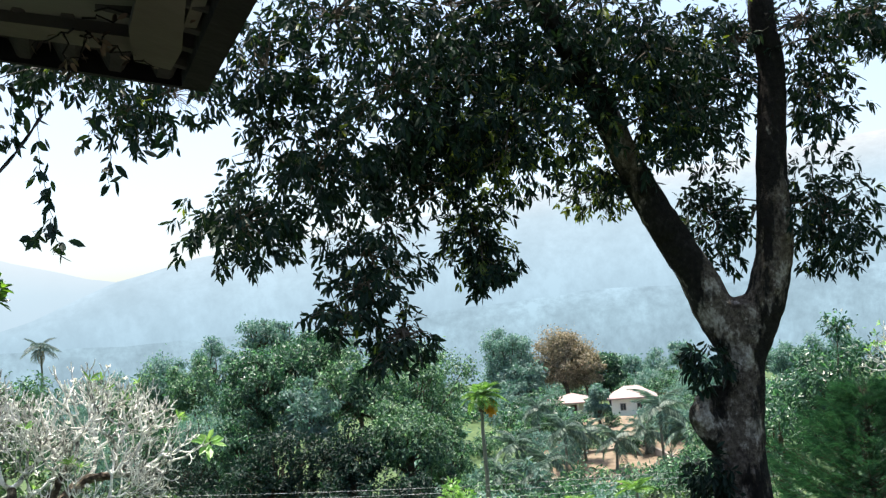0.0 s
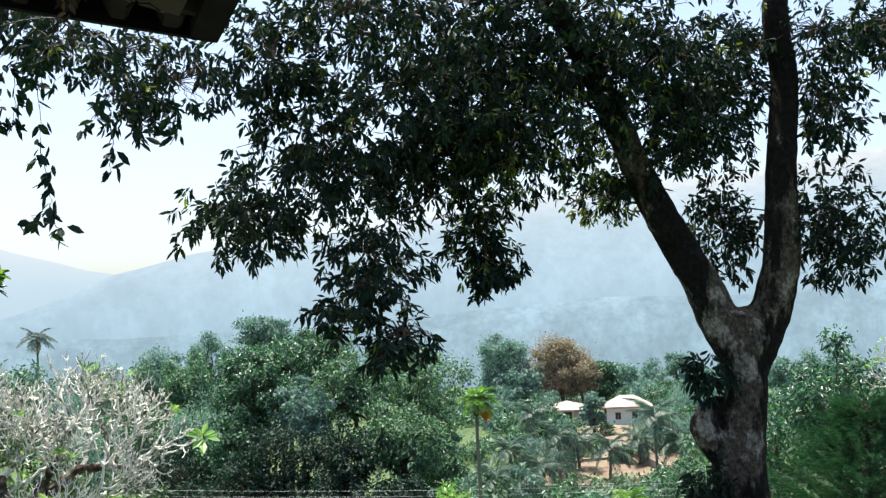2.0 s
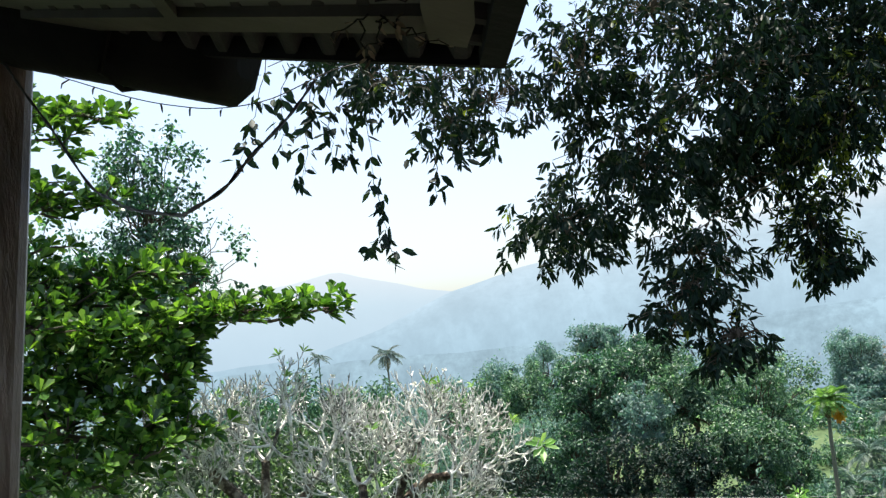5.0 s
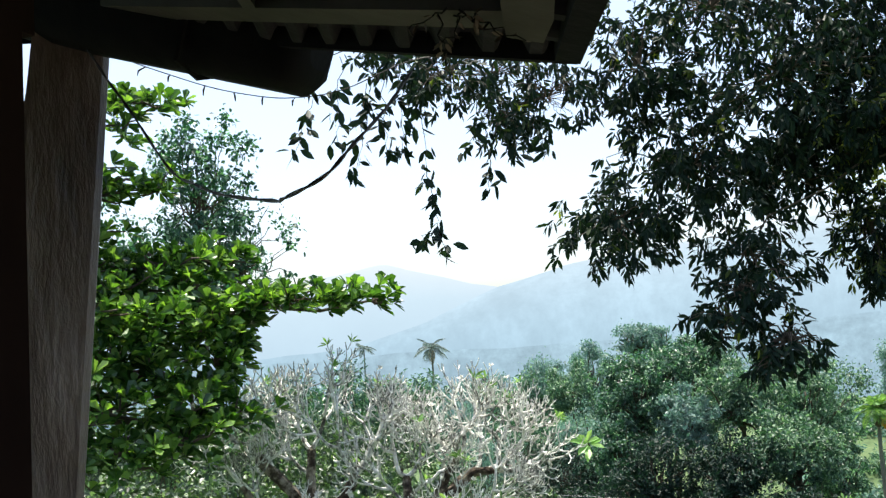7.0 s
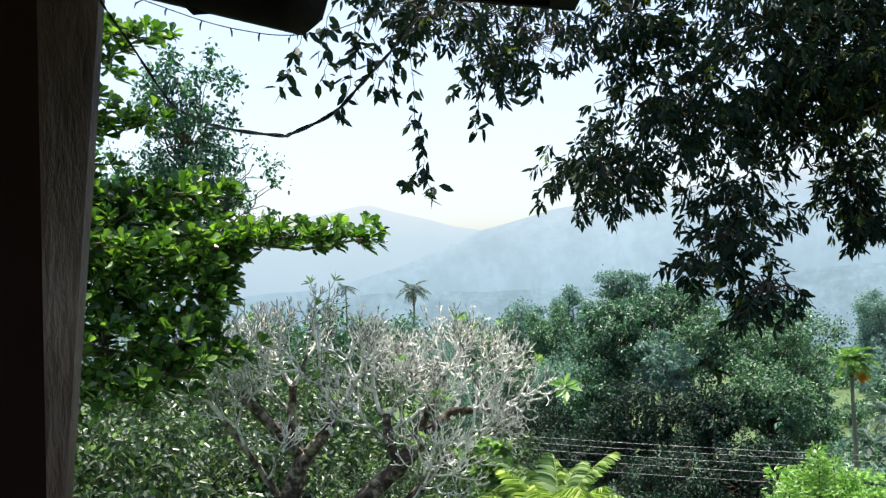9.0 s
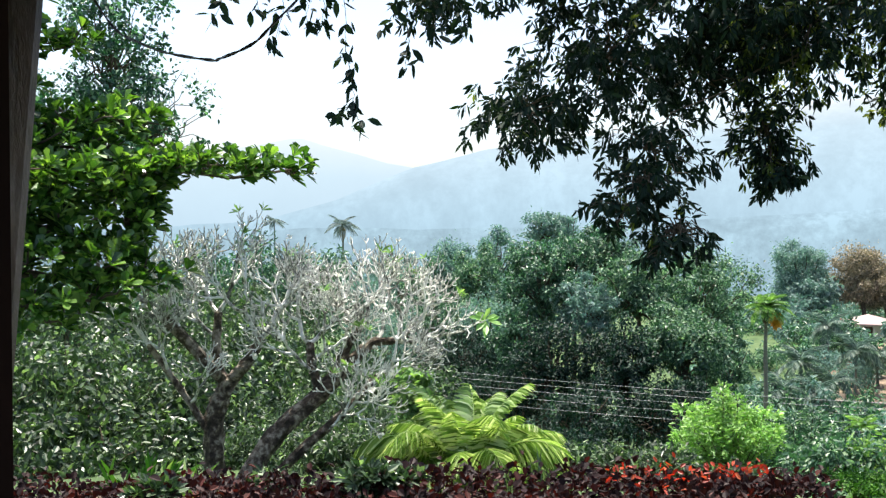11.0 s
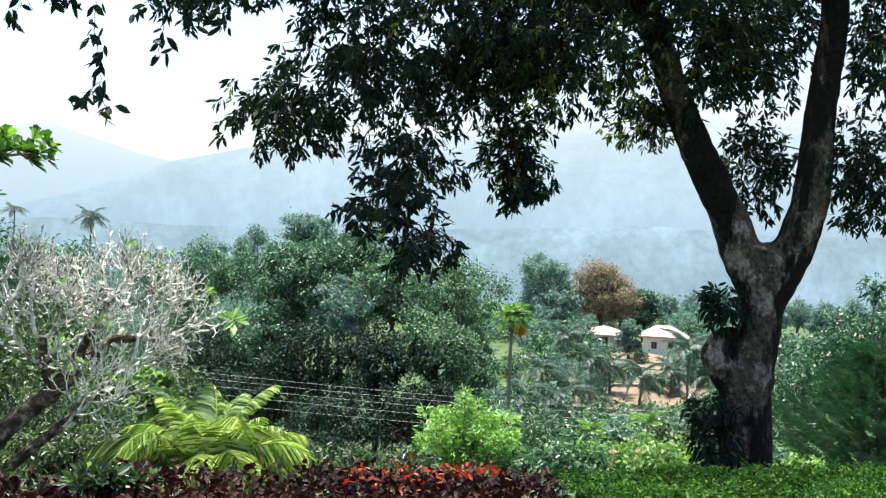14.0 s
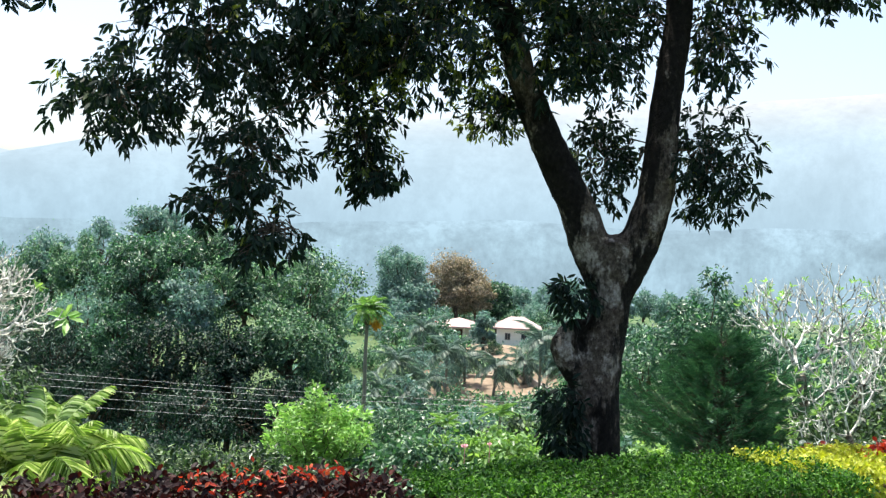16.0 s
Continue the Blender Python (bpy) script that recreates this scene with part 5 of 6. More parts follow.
frangipani("frangipani_tree", B2, [
    ([sp(-26.8, -0.05, 9.9), sp(-24.8, 0.45, 10.0), sp(-22.6, 0.78, 10.1), sp(-21.1, 1.04, 10.2)], 0.10, 0.08, []),
    ([sp(-21.1, 1.02, 10.2), sp(-19.6, 1.28, 10.3), sp(-18.8, 1.30, 10.4), sp(-17.9, 1.30, 10.4)], 0.065, 0.03, [(1.0, (0.6, 0, 0.75), 0.40, 0.036), (1.0, (0.15, -0.3, 0.9), 0.40, 0.036), (0.5, (0.1, 0.4, 0.8), 0.36, 0.032), (0.7, (0.6, 0.2, 0.25), 0.30, 0.03), (1.0, (0.95, -0.1, 0.15), 0.40, 0.034)]),
    ([sp(-21.4, 1.0, 10.2), sp(-20.9, 1.25, 10.2), sp(-20.2, 1.45, 10.2)], 0.06, 0.04, [(1.0, (0.3, 0, 0.9), 0.36, 0.034), (1.0, (-0.4, 0, 0.6), 0.28, 0.034), (0.6, (0.2, -0.5, 0.7), 0.34, 0.03)]),
    ([sp(-22.3, 0.8, 10.1), sp(-22.8, 1.1, 10.2), sp(-22.9, 1.3, 10.3)], 0.05, 0.04, [(1.0, (-0.3, 0, 0.8), 0.34, 0.034), (1.0, (0.4, 0.2, 0.6), 0.28, 0.034), (0.5, (0.5, -0.3, 0.6), 0.36, 0.03), (0.4, (-0.5, -0.2, 0.6), 0.34, 0.03)]),
    ([sp(-25.6, -0.05, 9.8), sp(-23.4, 0.32, 9.85), sp(-21.2, 0.64, 9.9), sp(-19.2, 1.0, 10.0)], 0.055, 0.035, [(0.6, (0.5, -0.2, 0.5), 0.34, 0.026), (0.75, (0.2, -0.3, 0.8), 0.34, 0.026), (1.0, (0.5, 0, 0.6), 0.32, 0.03), (0.7, (0.5, -0.3, 0.5), 0.30, 0.026), (1.0, (0.6, 0.3, 0.35), 0.28, 0.028)]),
], 5, "bare spreading frangipani tree with slanting trunk", 0.012, 0.010)
B3 = bearing(26.0, 17.0, -1.4)
frangipani("frangipani_tree", B3, [
    ([sp(26.0, -1.4, 17), sp(25.8, -0.4, 17), sp(25.4, 0.55, 17)], 0.10, 0.07, [(1.0, (-0.4, 0, 0.9), 0.62, 0.05), (1.0, (0.5, 0, 0.8), 0.62, 0.05), (1.0, (0, 0.5, 0.9), 0.6, 0.045), (0.8, (-0.8, 0, 0.5), 0.55, 0.04), (0.8, (0.8, 0.1, 0.5), 0.6, 0.04)]),
    ([sp(26.6, -1.4, 17), sp(27.4, -0.3, 17), sp(28.4, 0.5, 17)], 0.09, 0.06, [(1.0, (0.4, 0, 0.9), 0.6, 0.045), (1.0, (-0.3, 0.2, 0.9), 0.6, 0.045), (0.7, (0.8, 0, 0.4), 0.55, 0.04)]),
], 5, "half-bare frangipani with yellow-green leaf tips", 0.16, 0.01, leafmat=LIME_LEAF)
B4 = bearing(29.0, 12.4, -0.5)
frangipani("frangipani_tree", B4, [
    ([sp(29.4, -0.5, 12.4), sp(28.8, 0.0, 12.4), sp(28.0, 0.45, 12.4)], 0.06, 0.035, [(1.0, (-0.7, 0, 0.5), 0.42, 0.02), (1.0, (0.3, 0, 0.8), 0.42, 0.02), (0.6, (-0.6, 0.2, 0.4), 0.4, 0.018), (1.0, (-0.3, -0.3, 0.8), 0.42, 0.02)]),
    ([sp(29.4, -0.5, 12.4), sp(30.4, 0.2, 12.4), sp(31.0, 0.7, 12.4)], 0.055, 0.035, [(1.0, (-0.4, 0, 0.8), 0.42, 0.02), (1.0, (0.5, 0, 0.7), 0.42, 0.02), (0.6, (0.6, -0.2, 0.4), 0.4, 0.018)]),
], 4, "leafy frangipani with large yellow-green leaves", 0.3, 0.01)
g = Geo()
sprig_at = np.array(sp(-13.05, 1.51, 10.5))
sprig = thing("frangipani_sprig", sprig_at, "yellow-green frangipani leaf tuft at a branch end", "leaf tuft")
for k in range(2):
    whorls(g, RNG.normal(size=(1, 3)) * 0.012, [(0.15, -0.75, 0.3)], 6, 0.185, 1.5, 0.13, 0.17, 0.2, 0.2)
part("leaf_tuft", g, LIME_LEAF, sprig)
g = Geo()
g.tube(bend(np.array(sp(-17.9, 1.30, 10.4)) - sprig_at, (0, 0, 0), 8, 0.05, 0.012), np.linspace(0.022, 0.009, 8), 6)
part("twig", g, GREY_BARK, sprig, "pale grey bare twig")


# ---------------------------------------------------------------- palms
def frond_mesh(name, length, leaflets, leaf_len, arch, mat, width=0.055, hang=0.5, vee=0.5, rib_size=0.014):
    """One feather palm frond along +x: arched midrib with paired leaflets."""
    g = Geo()
    s = np.linspace(0, 1, 12)
    rib = np.stack([length * (s - 0.12 * arch * s**2), 0 * s, length * (0.42 * s - arch * s**2)], -1)
    g.tube(rib, np.linspace(rib_size, 0.003, 12) * length, 5)
    u = np.linspace(0.16, 0.99, leaflets)
    at = np.stack([np.interp(u, s, rib[:, k]) for k in range(3)], -1)
    tan = unit(np.gradient(at, axis=0))
    size = leaf_len * np.sin(np.clip(u * 2.6 + 0.35, 0, math.pi - 0.25)) ** 0.8
    for sgn in (1, -1):
        n = leaflets
        ax = tan * (0.45 + 0.6 * u[:, None] ** 2) + np.array([0, sgn * 1.0, 0]) + np.array([0, 0, vee]) * (1 - u[:, None]) - np.array([0, 0, hang]) * (0.35 + RNG.random((n, 1)) * 0.5)
        up = np.tile((0, 0, 1.0), (n, 1)) + RNG.normal(size=(n, 3)) * 0.25
        g.leaves(at, ax, up, size * (0.9 + 0.2 * RNG.random(n)), width, width * 0.8, 0.02, 0.25)
    return g.mesh(name, mat)


COCO = [frond_mesh("frond", 2.6, 26, 0.72, a, PALM_LEAF, 0.062, h, 0.1) for a, h in ((0.55, 0.45), (0.75, 0.6), (0.95, 0.8))]
FAR_COCO = [frond_mesh("frond", 2.6, 22, 0.72, a, HAZED_PALM_LEAF, 0.055, h, 0.1) for a, h in ((0.45, 0.4), (0.7, 0.6), (0.95, 0.8))]
ARECA = [frond_mesh("frond", 1.5, 22, 0.5, a, BRIGHT_LEAF, 0.075, 0.3, 0.6) for a in (0.7, 1.0)]


def cane_frond(length, start, turn):
    """One cane palm frond: a rib that rises and arches over, with a comb of narrow leaflets on each side."""
    g = Geo()
    s = np.linspace(0, 1, 16)
    th = np.radians(start - turn * s**1.4)
    rib = np.cumsum(np.stack([np.cos(th), 0 * s, np.sin(th)], -1) * length / 15, axis=0)
    g.tube(rib, np.linspace(0.0075, 0.0018, 16), 5)
    n = 40
    u = np.linspace(0.22, 1.0, n)
    at = np.stack([np.interp(u, s, rib[:, k]) for k in range(3)], -1)
    tan = unit(np.gradient(at, axis=0))
    size = 0.27 * np.sin(np.clip(0.5 + u * 2.3, 0, 2.85)) ** 0.8
    for sgn in (1, -1):
        ax = tan * (0.5 + 0.7 * u[:, None] ** 2) + np.array([0, sgn * 0.8, 0]) - np.array([0, 0, 0.22]) * u[:, None] + RNG.normal(size=(n, 3)) * 0.05
        nor = np.cross(tan, np.array([0, -1.0, 0])) + np.array([0, sgn * -0.45, 0])
        g.leaves(at, ax, nor, size * (0.92 + 0.16 * RNG.random(n)), 0.026, 0.022, 0.02, 0.42)
    return g.mesh("frond", GOLD_PALM_LEAF)


GOLD = [cane_frond(*a) for a in ((1.0, 92, 62), (1.05, 86, 100), (1.0, 78, 120), (0.92, 70, 112), (0.85, 58, 105), (0.7, 46, 110))]
DRY = frond_mesh("dry_frond", 2.4, 26, 0.6, 1.3, BROWN_LEAF, 0.05, 1.2, 0.0)


def palm(name, az, r, top, label, fronds, count, scale=1.0, trunk=0.11, group="", lift=(-15, 62), fruit=False, dry=0, category="palm"):
    base = bearing(az, r)
    base.z = ground_z(base.x, base.y) - 0.1
    tree = thing(name, base, label, category, group)
    h = top - base.z
    lean = RNG.normal(size=2) * 0.02 * h
    g = Geo()
    g.tube(bend((0, 0, 0), (lean[0], lean[1], h), 10, 0, 0.02), np.linspace(trunk * 1.25, trunk * 0.8, 10), 9, 0.03)
    part("trunk", g, PALM_BARK, tree)
    for k in range(count):
        yaw = 360 * k * 0.382 + RNG.normal() * 8
        tilt = lift[0] + (lift[1] - lift[0]) * ((k + 0.5) / count)
        m = pose(lean[0], lean[1], h, 0, 0, yaw) @ pose(0, 0, 0, RNG.normal() * 12, 15 - tilt, 0)
        sc = scale * (0.85 + 0.25 * RNG.random())
        part("frond", fronds[k % len(fronds)], None, tree, m=m @ Matrix.Scale(sc, 4))
    for k in range(dry):
        m = pose(lean[0], lean[1], h - 0.1, 0, 0, 50 + 130 * k) @ pose(0, 0, 0, 0, 45, 0)
        part("dry_frond", DRY, None, tree, "hanging brown dry frond", m=m @ Matrix.Scale(scale * 0.8, 4))
    if fruit:
        g = Geo()
        g.tube(bend((lean[0], lean[1], h - 0.75), (lean[0], lean[1], h - 0.05), 6), (0.12, 0.21, 0.24, 0.2, 0.15, 0.1), 10)
        part("crownshaft", g, DARK_BARK, tree, "dark swollen crownshaft")
        g = Geo()
        d, p = in_ball(240, 0.5)
        g.leaves(np.array([lean[0] + 0.55, lean[1] - 0.3, h - 0.5]) + p * (0.27, 0.22, 0.42), d + (0, 0, -0.6), unit(RNG.normal(size=(240, 3))), 0.22, 0.3, 0.3)
        part("fruit_bunch", g, ORANGE_FRUIT, tree, "bright orange hanging fruit bunch")
    return tree


palm("areca_palm", 1.75, 62, -2.25, "slim areca palm with orange fruit bunch", ARECA, 30, 0.98, 0.12, "", (5, 85), True)
CP = "coconut palms"
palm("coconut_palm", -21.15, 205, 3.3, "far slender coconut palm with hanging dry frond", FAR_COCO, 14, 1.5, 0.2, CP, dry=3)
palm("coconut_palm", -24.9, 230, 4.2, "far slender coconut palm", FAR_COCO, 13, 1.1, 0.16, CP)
for az, r, top, sc in ((6.1, 106, -8.3, 1.0), (8.8, 105, -9.4, 1.0), (11.3, 106, -6.7, 1.15), (4.8, 122, -7.4, 1.0), (3.5, 100, -8.8, 1.0), (7.2, 110, -9.2, 0.9), (12.6, 104, -8.8, 1.0), (5.1, 98, -10.2, 0.9), (2.6, 90, -10.0, 0.9), (4.2, 92, -10.4, 0.85), (10.4, 112, -9.6, 0.9)):
    palm("coconut_palm", az, r, top - 1.1, "grey-green coconut palm on the far bank", COCO, 15, sc * 1.15, 0.13, CP, (-25, 80))
palm("coconut_palm", -6.9, 42, -4.0, "ragged palm under the shady tree", COCO, 9, 0.6, 0.1, CP, (-10, 60), dry=2)
palm("coconut_palm", -4.2, 41, -5.0, "ragged palm under the shady tree", COCO, 7, 0.55, 0.1, CP, (-10, 60), dry=1)
for az, r, top, sc in ((6.8, 18, -0.85, 0.26), (9.8, 18, -0.65, 0.26), (14.8, 18, -0.8, 0.25)):
    palm("young_palm", az, r, top, "small bright young palm among shrubs", ARECA, 11, sc, 0.03, "young palms", (30, 85))
# golden cane palm clump just beyond the hedge
clump = thing("golden_cane_palm", bearing(-14.1, 9.4, 0.0), "golden cane palm clump with arching yellow-green fronds", "palm")
for k in range(52):
    ring = k / 52
    yaw = 137.5 * k + RNG.normal() * 14
    off = 0.05 + 0.16 * ring
    a = radians(yaw)
    m = pose(off * 1.7 * math.cos(a), off * math.sin(a), 0.02 + 0.1 * RNG.random(), 0, 0, yaw) @ pose(0, 0, 0, RNG.normal() * 16, RNG.normal() * 6, 0)
    part("frond", GOLD[min(5, int(ring * 6))], None, clump, m=m @ Matrix.Scale(0.8 + 0.28 * RNG.random(), 4))
for k in range(9):
    g = Geo()
    off = RNG.normal(size=2) * 0.13
    g.tube(bend((off[0], off[1], -0.05), (off[0] * 1.3, off[1] * 1.3, 0.32), 5), np.linspace(0.022, 0.014, 5), 7)
    part("cane", g, GOLD_PALM_LEAF, clump)
# strap-leaved plants by the hedge
for az, r, n, ln, mat, lab in ((-32.3, 7.6, 110, 0.5, HEDGE_LEAF, "spiky green strap-leaved plant behind the hedge"), (-30.0, 7.4, 100, 0.45, GOLD_PALM_LEAF, "spiky yellow-green strap-leaved plant"), (-9.1, 7.6, 7, 0.30, BUSH_LEAF, "upright dark green strap-leaved plant"), (-8.5, 7.8, 7, 0.26, BRIGHT_LEAF, "upright light green strap-leaved plant")):
    g = Geo()
    d = unit(RNG.normal(size=(n, 3)) * (0.8, 0.8, 0.2) + (0, 0, 0.75 if n > 20 else 2.2))
    g.leaves(RNG.normal(size=(n, 3)) * (0.1, 0.1, 0.02) + (0, 0, 0.45), d, unit(RNG.normal(size=(n, 3))), ln * (0.7 + 0.5 * RNG.random(n)), 0.028, 0.022, 0.02, 0.3 if n > 20 else 0.02)
    g.tube([(0, 0, -0.05), (0, 0, 0.25), (0, 0, 0.5)], 0.05, 7)
    solo("strap_plant", g, mat, lab, "plant", "strap-leaved plants", loc=bearing(az, r, 0))


# ---------------------------------------------------------------- conifer beyond the hedge
def build_conifer(az, r, top, half, label):
    base = bearing(az, r)
    base.z = ground_z(base.x, base.y) - 0.05
    tree = thing("conifer", base, label, "tree")
    h = top - base.z
    g = Geo()
    g.tube(bend((0, 0, 0), (0.03, 0, h - 0.15), 10, 0, 0.012), np.linspace(0.055, 0.008, 10), 8)
    part("trunk", g, DARK_BARK, tree)
    limb, crown = Geo(), Geo()
    count = 150
    for k in range(count):
        f = (k + 0.5) / count
        z = h * (0.03 + 0.93 * f)
        reach = half * (1 - f) ** 0.85 * (0.55 + 0.5 * RNG.random()) + 0.10
        th = k * 2.4
        d = np.array([math.cos(th), math.sin(th), 0])
        rise = 0.30 + 0.35 * f + 0.15 * RNG.random()
        tip = d * reach + (0.03 * f, 0, z + reach * rise)
        line = bend((0, 0, z), tip, 9, 0.07 * reach, 0.012)
        limb.tube(line, np.linspace(0.011, 0.002, 9), 5)
        # feathery plumes that sweep out and up along the branch
        plumes = int(5 + 15 * reach / half)
        for q in range(plumes):
            u = 0.25 + 0.75 * (q + RNG.random()) / plumes
            at = np.array([np.interp(u, np.linspace(0, 1, 9), line[:, c]) for c in range(3)])
            way = unit(d * 1.0 + RNG.normal(size=3) * (0.42, 0.42, 0.22) + (0, 0, 0.55))
            long = (0.14 + 0.2 * RNG.random()) * (0.55 + 0.45 * reach / half)
            spray = bend(at, at + way * long, 6, -0.02, 0.004)
            limb.tube(spray, np.linspace(0.002, 0.0008, 6), 3)
            n = 34
            w = RNG.random(n)
            on = np.stack([np.interp(w, np.linspace(0, 1, 6), spray[:, c]) for c in range(3)], -1)
            crown.leaves(on, way * 1.25 + RNG.normal(size=(n, 3)) * 0.42, unit(RNG.normal(size=(n, 3))), 0.105 * (0.6 + 0.7 * RNG.random(n)), 0.018, 0.013, 0.0, 0.15)
    tagged(part("limb", limb, DARK_BARK, tree), kind="stuff")
    part("foliage", crown, PINE_LEAF, tree)


build_conifer(21.6, 13.6, 1.36, 1.45, "young soft-needled conifer beyond the clipped hedge")


# ---------------------------------------------------------------- hedges
def hedge(a, b, depth, top, leaf, n, mat, label, w=0.2, lump=0.06, flat=0.5, shoots=0):
    """Clipped hedge: solid dark core, for the shaded gaps, under a coat of separate leaves."""
    a, b = np.array(a, float), np.array(b, float)
    along = b - a
    length = np.linalg.norm(along)
    t = along / length
    nrm = np.array([t[1], -t[0]])
    hd = thing("hedge", (a[0], a[1], 0), label, "hedge", "garden hedges")
    core = Geo()
    m = 40
    prof = ((-0.42, 0.0), (-0.42, 0.84), (-0.3, 0.93), (0.3, 0.93), (0.42, 0.84), (0.42, 0.0))
    v = []
    for i in range(m):
        s = i / (m - 1)
        for x, z in prof:
            p = t * length * s + nrm * x * depth
            v.append((p[0], p[1], (z * top if z else -0.05) + lump * 0.5 * noise.noise(Vector((s * length * 1.3, x * 3, 1.7))) * (z > 0)))
    k = len(prof)
    core.add(v, [(i * k + j, i * k + j + 1, (i + 1) * k + j + 1, (i + 1) * k + j) for i in range(m - 1) for j in range(k - 1)])
    part("dark_core", core, DARK_BARK, hd)
    s = RNG.random(n) * (length + 0.3) - 0.15
    kind = RNG.random(n)
    x = np.where(kind < flat, RNG.uniform(-0.5, 0.5, n), 0.5 + RNG.normal(size=n) * 0.03) * depth
    hz = np.where(kind < flat, 1.0, 0.25 + 0.75 * RNG.random(n)) * top
    bumps = np.array([noise.noise(Vector((q * 1.6, y * 2.5, 4.2))) + 0.5 * noise.noise(Vector((q * 5, y * 5, 1.0))) + 0.55 * noise.noise(Vector((q * 13, y * 13, v * 13))) for q, y, v in zip(s, x, hz)])
    z = hz + bumps * lump + RNG.normal(size=n) * 0.022
    if shoots:
        z += (RNG.random(n) < 0.06) * (kind < flat) * RNG.random(n) * shoots
    pos = np.stack([t[0] * s + nrm[0] * x, t[1] * s + nrm[1] * x, z], -1)
    out = np.where((kind < flat)[:, None], (0, 0, 1.0), (nrm[0], nrm[1], 0.35))
    ax = unit(out * 0.45 + RNG.normal(size=(n, 3)) * 0.7)
    up = unit(out + RNG.normal(size=(n, 3)) * 0.5)
    lv = Geo()
    lv.leaves(pos, ax, up, leaf * (0.65 + 0.7 * RNG.random(n)), w, w * 0.95, 0.08, 0.2)
    tagged(part("leaf", lv, mat, hd), kind="stuff")


hedge((-5.6, 4.25), (0.42, 6.12), 0.75, 0.93, 0.055, 16000, RED_LEAF, "dark copper-red leafed hedge with glowing red tips", 0.26, 0.10, 0.55, 0.08)
hedge((0.95, 6.64), (3.62, 7.35), 1.05, 0.83, 0.030, 44000, HEDGE_LEAF, "clipped bright green hedge in front of the mango trunk", 0.24, 0.07, 0.62, 0.05)
hedge((3.52, 7.50), (4.25, 7.68), 0.85, 0.84, 0.04, 9000, YELLOW_LEAF, "clipped yellow-leafed hedge section", 0.26, 0.07, 0.6, 0.05)
hedge((4.30, 7.92), (6.2, 8.4), 0.8, 0.80, 0.06, 6500, SCARLET_LEAF, "scarlet-leafed hedge section at the end", 0.24, 0.09, 0.6, 0.06)
# sun glow in the hedge tips, painted in with brighter scarlet leaves
g = Geo()
n = 120
px = RNG.uniform(-0.6, 0.3, n)
pts = np.stack([px, 4.25 + (px + 5.6) * 0.3106 + 0.1 + RNG.normal(size=n) * 0.12, 0.97 + RNG.random(n) * 0.08], -1)
g.leaves(pts, RNG.normal(size=(n, 3)) + (0, 0, 0.7), unit(RNG.normal(size=(n, 3)) + (0, -0.6, 0.6)), 0.05, 0.2, 0.18, 0.06, 0.2)
g.tube([(-0.6, 5.80, 0.9), (-0.15, 5.94, 0.9), (0.3, 6.08, 0.9)], 0.01, 5)
solo("backlit_red_tips", g, SCARLET_LEAF, "orange-red backlit leaf tips on the copper hedge", "shoots", kind="stuff")
# green sprays that grow through the copper hedge
for az, r, z in ((-19.5, 5.75, 1.0), (-31.5, 5.6, 1.0), (-17.8, 5.8, 0.97)):
    g = Geo()
    d, p = in_ball(60, 0.5)
    whorls(g, p * (0.14, 0.12, 0.1), d + (0, -0.3, 0.5), 6, 0.09, 1.0, 0.16, 0.15, 0.2)
    g.tube([(0, 0, -z - 0.05), (0.02, 0, -0.4), (0, 0, 0)], (0.012, 0.01, 0.006), 5)
    solo("green_spray", g, BUSH_LEAF, "green leafy spray growing through the copper hedge", "plant", "green sprays", loc=bearing(az, r, z))
# single flowers
for az, r, z, s in ((8.3, 10.6, 0.30, 0.05), (7.6, 10.4, 0.10, 0.04), (9.6, 11.2, 0.22, 0.035), (6.9, 10.2, 0.05, 0.035)):
    g = Geo()
    for k in range(3):
        whorls(g, [(0, 0, 0.01 * k)], [(0, -0.3, 1.0)], 7, s * (1 - 0.2 * k), 1.6 - 0.5 * k, 0.3, 0.36, 0.0, 0.15)
    g.tube([(0, 0, -0.35), (0, 0, 0)], 0.004, 5)
    solo("rose", g, PINK_PETAL, "pale pink rose on a shrub", "flower", "pink roses", loc=bearing(az, r, z))


# ---------------------------------------------------------------- overhead wires
def build_wires():
    for sx in (-1, 1):
        x, y = 46 * sx, 28 + (3 if sx > 0 else -1)
        pole = thing("utility_pole", (x, y, ground_z(x, y) - 0.2), "tall grey utility pole carrying wires", "pole", "utility poles")
        g = Geo()
        g.tube([(0, 0, 0), (0, 0, 5), (0, 0, 10.5)], (0.14, 0.12, 0.09), 10)
        part("mast", g, CONCRETE, pole)
    for k in range(5):
        g = Geo()
        zc = -2.02 - 0.14 * k - 0.015 * k * k
        pts = []
        for i in range(81):
            x = -46 + 92 * i / 80
            z = zc + 0.0013 * (x - 6 + 0.3 * k) ** 2 * (1.15 if x < 6 else 0.8) + 0.01 * (math.hypot(x - 2, 3) - (x - 2))
            pts.append((x, 28 + 0.02 * x + 0.05 * k, z))
        g.tube(pts, 0.0042, 5)
        solo("wire", g, WIRE, "thin grey overhead power wire across the slope", "wire", "power wires")


build_wires()


